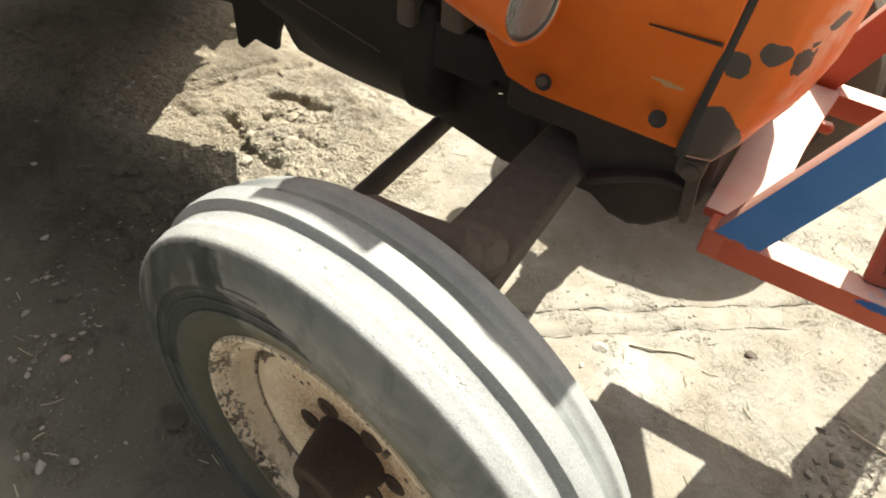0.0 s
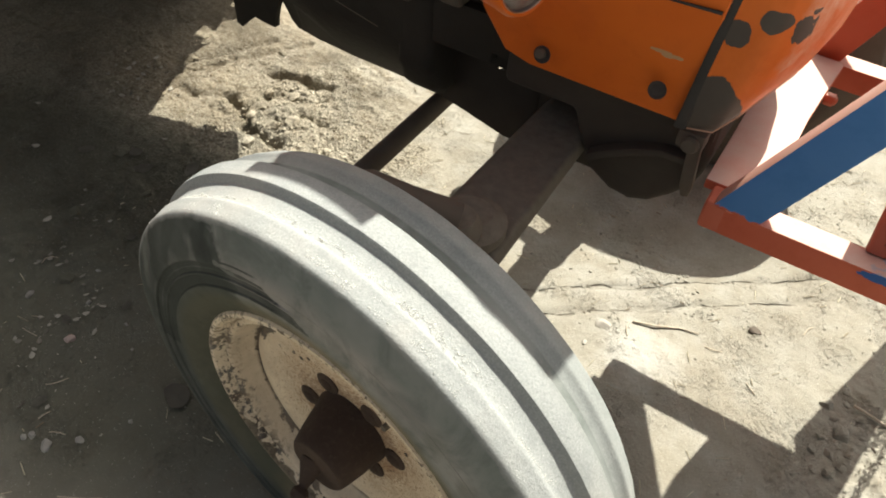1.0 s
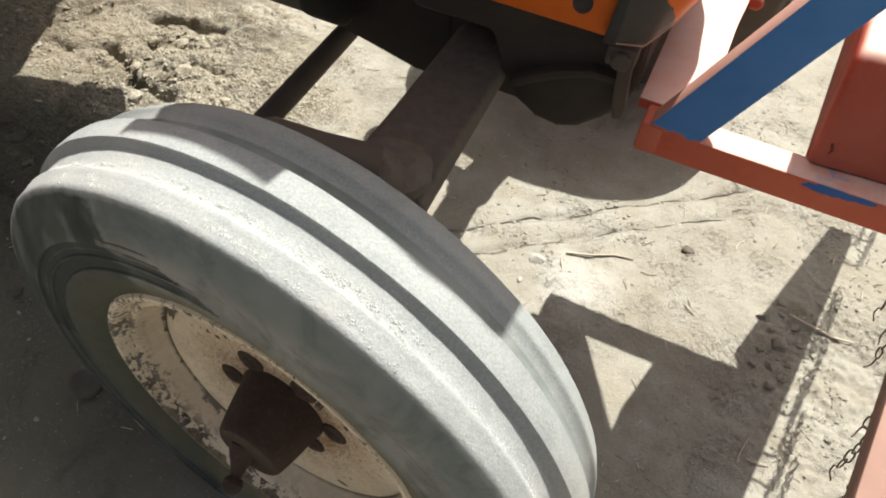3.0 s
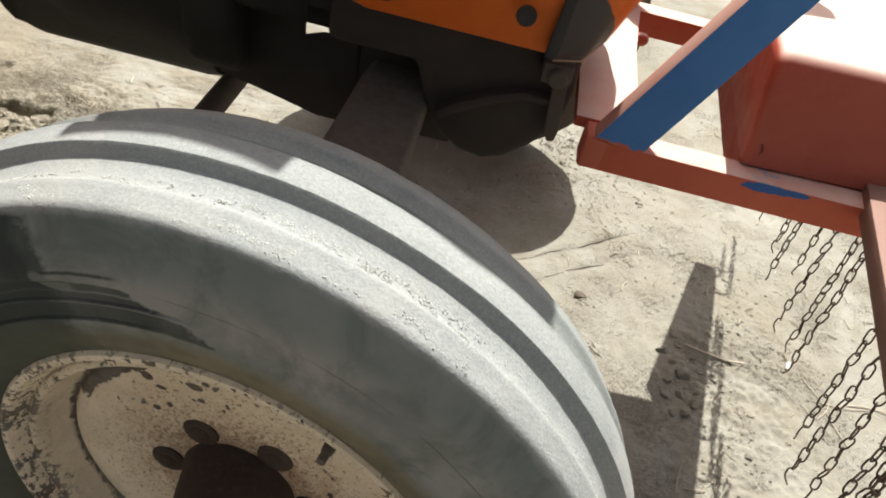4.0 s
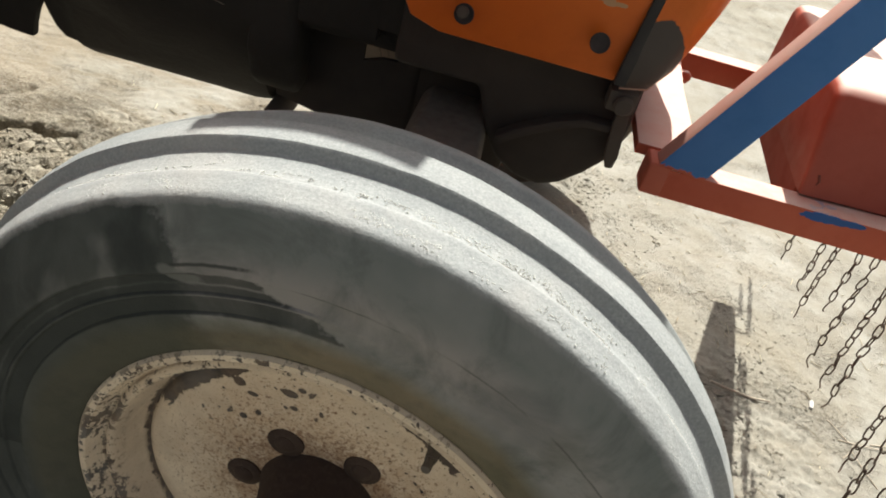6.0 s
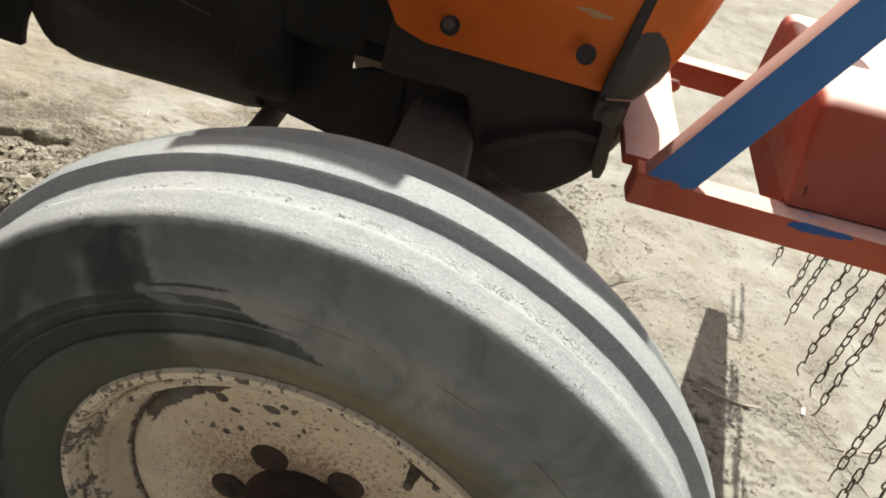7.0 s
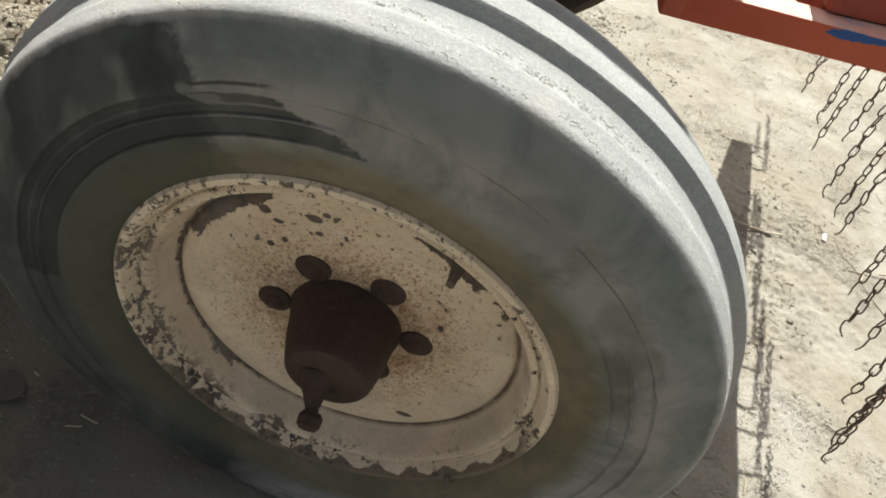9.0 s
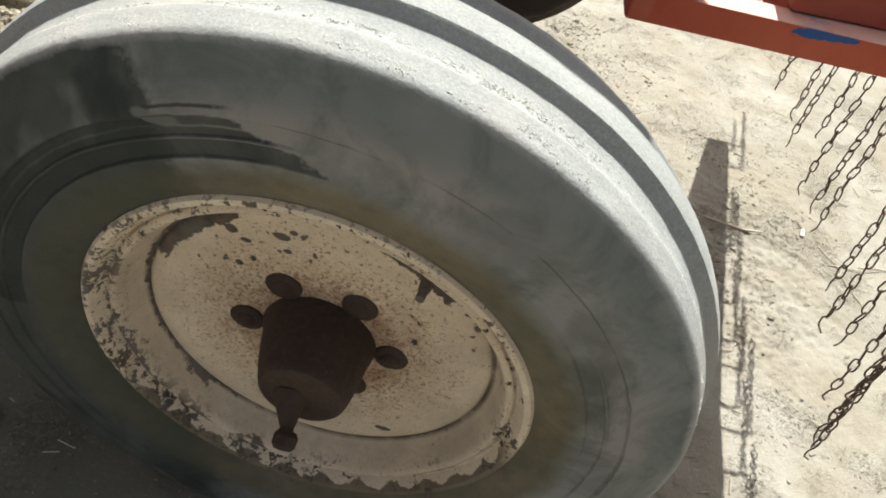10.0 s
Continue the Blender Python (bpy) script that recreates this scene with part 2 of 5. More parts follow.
    c = m.mix(m.math("MULTIPLY", m.spot(-0.27, 0.17, 0.02, 0.06, 0.8, 35, 0.9), 0.5), c, (0.035, 0.04, 0.037))
    c = m.mix(m.math("MULTIPLY", m.spot(-0.116, 0.284, 0.017, 0.0065, 0.5, 45, 0.3), 0.75), c, (0.15, 0.155, 0.143))
    seam = m.math("MULTIPLY", m.band(rr, 0.3078, 0.3094, 0.0006), m.ramp(m.noise(12, 4), 0.42, 0.55))
    c = m.mix(m.math("MULTIPLY", seam, 0.6), c, (0.05, 0.053, 0.05))
    # olive and brown mud near the bead
    bead = m.ramp(m.math("ADD", rad, m.math("MULTIPLY", big, 0.03)), 0.27, 0.291, 1.0, 0.0)
    mud = m.mix(m.ramp(m.noise(9, 5, 0.6), 0.35, 0.65), (0.1, 0.092, 0.052), (0.19, 0.15, 0.094))
    mud = m.mix(m.ramp(m.math("ADD", x, wob), 0.0, -0.12, 0, 0.8), mud, (0.062, 0.068, 0.052))
    c = m.mix(m.math("MULTIPLY", bead, 0.85), c, m.mix(m.ramp(mid, 0.48, 0.75, 0, 0.6), mud, (0.055, 0.055, 0.042)))
    tread = m.ramp(m.math("ADD", rad, m.math("MULTIPLY", m.math("SUBTRACT", mid, 0.5), 0.012)), 0.3565, 0.3625)
    dust = m.mix(m.ramp(fine, 0.35, 0.7), (0.238, 0.251, 0.244), (0.35, 0.358, 0.34))
    dust = m.mix(m.ramp(mid, 0.47, 0.75, 0, 0.6), dust, (0.222, 0.234, 0.229))
    dust = m.mix(m.ramp(m.noise(5, 4, 0.6), 0.45, 0.65, 0, 0.6), dust, (0.372, 0.35, 0.315))
    # dust colour weaker on the inner half of the tread, weakest in its groove
    thin = m.ramp(m.math("ADD", m.axis(1), m.math("MULTIPLY", m.math("SUBTRACT", mid, 0.5), 0.012)), 0.062, 0.081, 0.94, 0.62)
    inner_groove = m.band(m.axis(1), 0.085, 0.0985, 0.0015)
    thin = m.math("MULTIPLY", thin, m.ramp(inner_groove, 0.0, 1.0, 1.0, 0.12))
    c = m.mix(m.math("MULTIPLY", tread, thin), c, dust)
    caked = m.math("MULTIPLY", m.math("MULTIPLY", m.noise(260, 3, 0.6), m.ramp(m.noise(20, 4, 0.6), 0.45, 0.6)), tread)
    return m.color(c).bump(m.math("ADD", m.math("ADD", m.math("MULTIPLY", fine, 0.8), mid), m.math("MULTIPLY", caked, 1.0)), 0.26, 0.003).m


def make_rim():
    m = Mat("cream_peeling_paint", 0.66, spec=0.3)
    big, mid, fine = m.noise(9, 4), m.noise(45, 5, 0.7), m.noise(230, 4, 0.7)
    rad, ang = m.radius(), m.angle()
    ragged = m.math("MULTIPLY", m.math("SUBTRACT", m.noise(75, 5, 0.7), 0.5), 1.0)
    cream = m.mix(m.ramp(big, 0.3, 0.7), (0.61, 0.5, 0.36), (0.74, 0.645, 0.49))
    cream = m.mix(m.ramp(m.noise(22, 5, 0.7), 0.45, 0.75, 0, 0.55), cream, (0.46, 0.375, 0.27))
    # rust-brown speckle that thins out away from the hub
    near = m.ramp(m.math("ADD", rad, m.math("MULTIPLY", m.math("SUBTRACT", mid, 0.5), 0.09)), 0.07, 0.172, 1.0, 0.0)
    c = m.mix(m.math("MULTIPLY", near, m.ramp(m.noise(60, 5, 0.7), 0.34, 0.62, 0.0, 0.75)), cream, (0.40, 0.24, 0.12))
    speck = m.ramp(m.math("ADD", m.noise(260, 4, 0.75), m.math("MULTIPLY", near, 0.13)), 0.63, 0.665, 0, 0.85)
    c = m.mix(speck, c, (0.20, 0.105, 0.055))
    c = m.mix(m.ramp(m.math("ADD", m.noise(480, 3, 0.7), m.math("MULTIPLY", near, 0.08)), 0.62, 0.66, 0, 0.6), c, (0.31, 0.19, 0.105))
    near_nut = m.ramp(m.math("ADD", m.math("ABSOLUTE", m.math("SUBTRACT", rad, 0.073), 0), m.math("MULTIPLY", m.noise(70, 4), 0.03)), 0.018, 0.032, 0.5, 0.0)
    c = m.mix(m.math("MULTIPLY", near_nut, m.ramp(mid, 0.35, 0.6)), c, (0.2, 0.1, 0.05))
    c = m.mix(m.math("MULTIPLY", m.band(rad, 0.1775, 0.1822, 0.0014), m.ramp(m.noise(30, 4), 0.35, 0.55, 0.45, 1.0)), c, (0.11, 0.07, 0.045))
    # paint flaked to small scraps on the flange, in broad patches on its low rear side
    lowrear = m.math("MULTIPLY", m.ramp(m.axis(0), 0.08, -0.12), m.ramp(m.axis(2), 0.12, -0.05, 0.55, 1.0))
    lip = m.band(rad, 0.1935, 0.2235, 0.004)
    scraps = m.math("ADD", m.noise(120, 5, 0.72), m.math("MULTIPLY", m.math("SUBTRACT", m.noise(26, 4, 0.6), 0.5), 0.55))
    peel = m.math("MULTIPLY", lip, m.ramp(m.math("ADD", scraps, m.math("MULTIPLY", lowrear, 0.09)), 0.60, 0.615))
    broad = m.math("ADD", m.noise(30, 6, 0.72, None, 0.2), m.math("ADD", m.math("MULTIPLY", lowrear, 0.13), m.ramp(m.math("ABSOLUTE", m.math("SUBTRACT", rad, 0.199), 0), 0.0, 0.016, 0.06, -0.2)))
    peel = m.math("MAXIMUM", peel, m.ramp(broad, 0.68, 0.69))
    edge = m.ramp(m.math("ADD", m.noise(70, 5, 0.7), m.ramp(m.math("ABSOLUTE", m.math("SUBTRACT", rad, 0.1795), 0), 0.0, 0.006, 0.12, -0.3)), 0.62, 0.632)
    peel = m.math("MAXIMUM", peel, m.math("MULTIPLY", edge, m.ramp(m.axis(0), 0.05, -0.08, 0.35, 1.0)))
    # a ragged rusty line along the foot of the rim wall on the rear side
    foot = m.math("ADD", rad, m.math("MULTIPLY", ragged, 0.016))
    rear = m.math("MULTIPLY", m.ramp(m.math("ADD", m.axis(0), m.math("MULTIPLY", m.math("SUBTRACT", m.noise(28, 4, 0.6), 0.5), 0.12)), -0.045, -0.075), m.ramp(m.axis(2), 0.12, 0.09))
    peel = m.math("MAXIMUM", peel, m.math("MULTIPLY", m.math("MULTIPLY", m.band(foot, 0.1783, 0.1818, 0.0004), rear), m.ramp(m.noise(40, 4, 0.65), 0.42, 0.46)))
    peel = m.math("MAXIMUM", peel, m.math("MULTIPLY", m.band(foot, 0.1785, 0.1850, 0.0004), m.band(m.math("ADD", ang, m.math("MULTIPLY", ragged, 22.0)), -143.0, -132.0, 0.5)))
    # scattered chips, most of them high on the disc
    high = m.ramp(m.axis(2), -0.06, 0.13, -0.035, 0.03)
    chips = m.math("MAXIMUM", m.ramp(m.math("ADD", m.noise(58, 3, 0.5), high), 0.698, 0.704), m.ramp(m.math("ADD", m.noise(150, 3, 0.55), high), 0.70, 0.71))
    peel = m.math("MAXIMUM", peel, chips)
    for x, z, rx, rz in ((-0.041, 0.136, 0.0085, 0.0045), (-0.030, 0.145, 0.004, 0.003), (-0.088, 0.128, 0.006, 0.005), (-0.082, 0.083, 0.004, 0.004), (-0.075, 0.118, 0.005, 0.003), (-0.036, 0.118, 0.004, 0.003), (-0.068, 0.095, 0.003, 0.004), (0.085, -0.13, 0.009, 0.004)):
        peel = m.math("MAXIMUM", peel, m.spot(x, z, rx, rz, 0.35, 130.0, 0.05))
    def patch(a0, a1, r0, r1):
        da = m.band(m.math("ADD", ang, m.math("MULTIPLY", ragged, 16.0)), a0, a1, 0.4)
        return m.math("MULTIPLY", da, m.band(m.math("ADD", rad, m.math("MULTIPLY", ragged, 0.024)), r0, r1, 0.0004))
    for a0, a1, r0, r1 in ((118, 158, 0.163, 0.1815), (44, 73, 0.160, 0.1815), (30, 50, 0.171, 0.1805)):
        peel = m.math("MAXIMUM", peel, patch(a0, a1, r0, r1))
    scal = m.math("ADD", rad, m.math("MULTIPLY", m.math("SINE", m.math("MULTIPLY", ang, 0.52), 0.0), 0.0022))
    low_edge = m.math("MULTIPLY", m.ramp(m.math("ADD", scal, m.math("MULTIPLY", ragged, 0.010)), 0.2115, 0.2122), m.band(ang, -150.0, -8.0, 6.0))
    c = m.mix(m.math("MULTIPLY", m.band(m.math("ADD", rad, m.math("MULTIPLY", ragged, 0.004)), 0.2035, 0.2068, 0.0006), m.ramp(m.noise(24, 4, 0.6), 0.4, 0.6, 0.15, 0.7)), c, (0.17, 0.115, 0.075))
    rust = m.mix(m.ramp(mid, 0.35, 0.65), (0.05, 0.044, 0.04), (0.13, 0.095, 0.07))
    rust = m.mix(m.math("MULTIPLY", lowrear, m.ramp(m.noise(17, 3), 0.45, 0.6)), rust, (0.12, 0.118, 0.115))
    c = m.mix(peel, c, rust)
    c = m.mix(m.math("MULTIPLY", low_edge, 0.9), c, m.mix(mid, (0.13, 0.1, 0.07), (0.07, 0.06, 0.042)))
    # dust and grime film
    c = m.mix(m.ramp(m.noise(14, 5, 0.65), 0.45, 0.75, 0, 0.4), c, (0.33, 0.27, 0.2))
    c = m.mix(m.math("MULTIPLY", m.band(rad, 0.183, 0.196, 0.004), m.ramp(m.noise(19, 4), 0.4, 0.65, 0.1, 0.5)), c, (0.36, 0.29, 0.215))
    relief = m.math("SUBTRACT", m.math("MULTIPLY", fine, 0.35), m.math("ADD", peel, m.math("MULTIPLY", speck, 0.3)))
    return m.color(c).rough(m.ramp(peel, 0, 1, 0.62, 0.85)).bump(relief, 0.5, 0.0025).m


def make_grease():
    m = Mat("greasy_iron", 0.8, 0.0, 0.25)
    n1, n2 = m.noise(28, 5), m.noise(160, 4)
    c = m.mix(n1, (0.03, 0.02, 0.015), (0.07, 0.045, 0.033))
    return m.color(m.mix(m.ramp(n2, 0.5, 0.75, 0, 0.4), c, (0.095, 0.07, 0.052))).bump(n2, 0.4, 0.002).m


def make_paint(name, a, b, scratch, amount=0.7, rough=0.5, spots=(), settle=(0.55, 0.98), cake=(0.45, 0.85), foot=None, pale=()):
    m = Mat(name, rough, spec=0.28)
    big, mid, fine = m.noise(3.5, 4), m.noise(24, 5, 0.65), m.noise(190, 3)
    c = m.mix(m.ramp(big, 0.3, 0.7), a, b)
    c = m.mix(m.ramp(mid, 0.5, 0.8, 0, 0.35), c, tuple(v * 0.7 for v in a))
    chips = m.ramp(m.noise(33, 6, 0.75), amount, amount + 0.015)
    c = m.mix(chips, c, scratch)
    for x, z, rx, rz, wob in pale:
        c = m.mix(m.math("MULTIPLY", m.spot(x, z, rx, rz, wob, 60.0, 0.7), m.ramp(m.noise(120, 4, 0.7), 0.35, 0.6, 0.1, 0.65)), c, (0.66, 0.40, 0.28))
    for x, z, rx, rz, wob in spots:
        c = m.mix(m.spot(x, z, rx, rz, wob), c, scratch)
    if foot:
        c = m.mix(m.ramp(m.math("ADD", m.axis(2), m.math("MULTIPLY", m.math("SUBTRACT", m.noise(50, 4, 0.7), 0.5), 0.03)), foot[0], foot[0] + 0.002, 1.0, 0.0), c, foot[1])
    dust = m.math("MULTIPLY", m.ramp(m.up(), *settle), m.ramp(mid, 0.3, 0.7, *cake))
    c = m.mix(dust, c, (0.63, 0.5, 0.425))
    return m.color(c).rough(m.ramp(mid, 0.3, 0.8, rough - 0.08, rough + 0.25)).bump(m.math("SUBTRACT", m.math("MULTIPLY", fine, 0.15), chips), 0.25, 0.002).m


def make_engine():
    m = Mat("oily_engine_iron", 0.8, spec=0.2)
    n1, n2 = m.noise(6, 5), m.noise(60, 5)
    c = m.mix(n1, (0.0115, 0.0102, 0.0088), (0.04, 0.0345, 0.0285))
    dust = m.math("MULTIPLY", m.ramp(m.up(), 0.3, 0.95), m.ramp(n2, 0.45, 0.75, 0, 0.45))
    return m.color(m.mix(dust, c, (0.1, 0.088, 0.07))).bump(n2, 0.4, 0.004).m


def make_dusty_iron():
    m = Mat("dusty_axle_iron", 0.9, spec=0.2)
    n1, n2 = m.noise(8, 5), m.noise(70, 5)
    c = m.mix(n1, (0.078, 0.066, 0.053), (0.15, 0.129, 0.104))
    dust = m.math("MULTIPLY", m.ramp(m.up(), 0.1, 0.9), m.ramp(n2, 0.3, 0.7, 0.2, 0.75))
    return m.color(m.mix(dust, c, (0.2, 0.175, 0.14))).bump(n2, 0.5, 0.004).m


def make_chain():
    m = Mat("rusty_chain_steel", 0.7, 0.3, 0.4)
    n1 = m.noise(90, 4)
    return m.color(m.mix(n1, (0.05, 0.032, 0.022), (0.15, 0.1, 0.07))).bump(n1, 0.4, 0.001).m


def make_plain(name, a, b, rough=0.6, metal=0.0, scale=30):
    m = Mat(name, rough, metal)
    n1 = m.noise(scale, 5)
    return m.color(m.mix(n1, a, b)).bump(n1, 0.2, 0.002).m


def make_glass():
    m = Mat("lamp_glass", 0.12)
    m.b.inputs["Transmission Weight"].default_value = 0.9
    m.b.inputs["Base Color"].default_value = (0.9, 0.9, 0.88, 1)
    return m.bump(m.voronoi(90), 0.35, 0.002).m


SOIL, CLOD, RUBBER, RIM, GREASE = make_soil(), make_clod(), make_rubber(), make_rim(), make_grease()
ORANGE = make_paint("orange_enamel", (0.6, 0.115, 0.012), (0.7, 0.155, 0.02), (0.46, 0.27, 0.14), 0.78, 0.42, ((0.17, 0.766, 0.014, 0.004, 0.9), (0.158, 0.768, 0.02, 0.003, 0.9)))
NOSE = make_paint("orange_enamel_worn", (0.6, 0.125, 0.015), (0.7, 0.16, 0.022), (0.07, 0.058, 0.05), 0.77, 0.45,
                  ((0.235, 0.825, 0.0165, 0.017, 0.28), (0.269, 0.85, 0.0165, 0.014, 0.22), (0.2975, 0.838, 0.009, 0.019, 0.6), (0.234, 0.708, 0.036, 0.058, 0.1), (0.315, 0.879, 0.0065, 0.011, 0.4), (0.303, 0.862, 0.003, 0.004, 0.6)),
                  pale=((0.306, 0.852, 0.012, 0.05, 0.9), (0.318, 0.88, 0.008, 0.035, 0.9), (0.296, 0.79, 0.010, 0.012, 0.9), (0.258, 0.672, 0.02, 0.006, 0.8)))
BOLSTER = make_plain("sooty_cast_iron", (0.02, 0.0155, 0.0125), (0.06, 0.047, 0.036), 0.92, 0, 14)
FLANGE = make_plain("dust_caked_iron", (0.06, 0.048, 0.036), (0.125, 0.1, 0.077), 0.95, 0, 16)
RED_OXIDE = make_plain("red_oxide_paint", (0.4, 0.08, 0.04), (0.5, 0.115, 0.06), 0.65)
RED_PATCHED = make_paint("faded_red_with_blue_smear", (0.46, 0.09, 0.045), (0.54, 0.125, 0.065), (0.03, 0.1, 0.28), 0.79, 0.6, ((0.505, 0.592, 0.03, 0.007, 0.5), (0.545, 0.594, 0.02, 0.004, 0.5)))
RED = make_paint("faded_red_oxide", (0.46, 0.09, 0.045), (0.54, 0.125, 0.065), (0.5, 0.2, 0.13), 0.74, 0.6)
FADED = make_paint("sun_faded_red", (0.46, 0.09, 0.045), (0.54, 0.125, 0.065), (0.5, 0.2, 0.13), 0.74, 0.6, (), (0.12, 0.45), (0.62, 0.88))
RED_BOX = make_paint("brownish_red_paint", (0.33, 0.074, 0.046), (0.4, 0.098, 0.06), (0.34, 0.13, 0.085), 0.76, 0.6, (), (0.5, 0.9), (0.75, 1.0))
BAR_BROWN = make_plain("worn_brown_steel", (0.19, 0.098, 0.07), (0.27, 0.15, 0.11), 0.75, 0, 22)
BARE_RED = make_plain("dark_red_iron", (0.12, 0.025, 0.015), (0.2, 0.045, 0.025), 0.7)
BLUE = make_paint("chalky_blue_enamel", (0.042, 0.155, 0.38), (0.07, 0.19, 0.44), (0.35, 0.1, 0.05), 0.78, 0.55, (), (0.55, 0.98), (0.45, 0.85), (0.6, (0.46, 0.1, 0.05)))
ENGINE, AXLE, CHAIN, GLASS = make_engine(), make_dusty_iron(), make_chain(), make_glass()
BLACKRUB = make_plain("black_rubber", (0.022, 0.02, 0.019), (0.05, 0.046, 0.042), 0.8)
CHROME = make_plain("dull_chrome", (0.42, 0.39, 0.35), (0.55, 0.52, 0.48), 0.35, 0.9)
CRUMB = make_plain("pale_crumbs", (0.42, 0.42, 0.39), (0.58, 0.57, 0.52), 0.95, 0, 300)
PALE = make_plain("pale_dust", (0.27, 0.25, 0.21), (0.38, 0.355, 0.305), 0.95, 0, 90)
def make_straw(name, lo, hi):
    m = Mat(name, 0.85, spec=0.3)
    r = m.n.new("ShaderNodeNewGeometry").outputs["Random Per Island"]
    c = m.mix(m.ramp(r, 0.0, 0.5), lo, hi)
    return m.color(m.mix(m.ramp(m.noise(60, 4), 0.4, 0.7, 0, 0.3), c, tuple(0.7 * v for v in hi))).m


STRAW = make_straw("dry_straw", (0.2, 0.15, 0.1), (0.5, 0.45, 0.33))
LEAF = make_straw("dry_leaf", (0.075, 0.066, 0.05), (0.34, 0.315, 0.265))
WORN_EDGE = make_plain("worn_pink_edge", (0.5, 0.24, 0.14), (0.5, 0.38, 0.3), 0.7, 0, 60)
HOLE = make_plain("dusty_dark_bolt", (0.022, 0.017, 0.015), (0.065, 0.05, 0.043), 0.85, 0, 110)
STONE = make_plain("grey_stone", (0.2, 0.19, 0.165), (0.36, 0.345, 0.31), 0.9, 0, 60)
PINK_STONE = make_plain("pinkish_stone", (0.36, 0.27, 0.23), (0.5, 0.39, 0.34), 0.9, 0, 60)
CRUST = make_plain("dried_mud_crust", (0.1, 0.092, 0.075), (0.2, 0.185, 0.15), 0.9, 0, 45)
WHITE_CHIP = make_plain("white_plaster", (0.36, 0.345, 0.31), (0.47, 0.455, 0.42), 0.9, 0, 90)
TWIG = make_plain("weathered_twig", (0.3, 0.25, 0.18), (0.48, 0.42, 0.33), 0.85)


# ---- mesh helpers ----
def mesh_of(bm, name, material, smooth=35):
    bmesh.ops.recalc_face_normals(bm, faces=bm.faces)
    me = bpy.data.meshes.new(name)
    bm.to_mesh(me)
    bm.free()
    me.materials.append(material)
    if smooth:
        for p in me.polygons:
            p.use_smooth = True
        me.set_sharp_from_angle(angle=radians(smooth))
    return me


def part(name, bm, material, parent, label="", at=None, smooth=35):
    ob = new(name, bm if isinstance(bm, bpy.types.Mesh) else mesh_of(bm, name, material, smooth))
    ob.parent = parent
    if at is not None:
        ob.matrix_local = at
    return tagged(ob, label)


def thing(name, m, label, category, group="", kind=""):
    ob = new(name)
    ob.empty_display_size = 0.1
    ob.matrix_world = m
    return tagged(ob, label, category, group, kind)


def block(lo, hi, bevel=0.004, segs=2):
    bm = bmesh.new()
    bmesh.ops.create_cube(bm, size=1)
    for v in bm.verts:
        v.co = Vector([lo[i] + (v.co[i] + 0.5) * (hi[i] - lo[i]) for i in range(3)])
    if bevel:
        bmesh.ops.bevel(bm, geom=bm.edges[:], offset=bevel, segments=segs, affect="EDGES", profile=0.6)
    return bm


def joined(*parts):
    out = bmesh.new()
    for b in parts:
        me = bpy.data.meshes.new("tmp")
        b.to_mesh(me)
        out.from_mesh(me)
        bpy.data.meshes.remove(me)
        b.free()
    return out


def moved(bm, m):
    bmesh.ops.transform(bm, matrix=m, verts=bm.verts)
    return bm


def prism(poly, axis, lo, hi, bevel=0.003, segs=2):
    """A closed outline, in the plane across axis, drawn out from lo to hi."""
    bm = bmesh.new()
    def at(p, d):
        return {"x": (d, p[0], p[1]), "y": (p[0], d, p[1]), "z": (p[0], p[1], d)}[axis]
    vs = [bm.verts.new(at(p, lo)) for p in poly]
    f = bm.faces.new(vs)
    r = bmesh.ops.extrude_face_region(bm, geom=[f])
    d = Vector(at((0, 0), hi)) - Vector(at((0, 0), lo))
    bmesh.ops.translate(bm, vec=d, verts=[g for g in r["geom"] if isinstance(g, bmesh.types.BMVert)])
    bmesh.ops.recalc_face_normals(bm, faces=bm.faces)
    if bevel:
        bmesh.ops.bevel(bm, geom=bm.edges[:], offset=bevel, segments=segs, affect="EDGES", profile=0.6)
    return bm


def lathe(profile, n, closed=False, wob=0.0):
    """Turns (radius, y) pairs round the y axis."""
    bm = bmesh.new()
    rings = []
    for r, y in profile:
        ring = []
        for i in range(n):
            a = 2 * math.pi * i / n
            k = 1.0
            if wob:
                u, v = math.cos(a), math.sin(a)
                k += wob * (noise.noise((u * 4, v * 4, y * 25 + r * 9)) + 0.4 * noise.noise((u * 26, v * 26, y * 70 + r * 30))) / max(r, 0.05)
            ring.append(bm.verts.new((r * k * math.cos(a), y, r * k * math.sin(a))))
        rings.append(ring)
    pairs = list(zip(rings, rings[1:])) + ([(rings[-1], rings[0])] if closed else [])
    for p, q in pairs:
        for i in range(n):
            bm.faces.new((p[i], p[(i + 1) % n], q[(i + 1) % n], q[i]))
    if not closed:
        for ring in (rings[0], rings[-1]):
            if Vector(ring[0].co).xz.length > 1e-4:
                bm.faces.new(ring)
    return bm


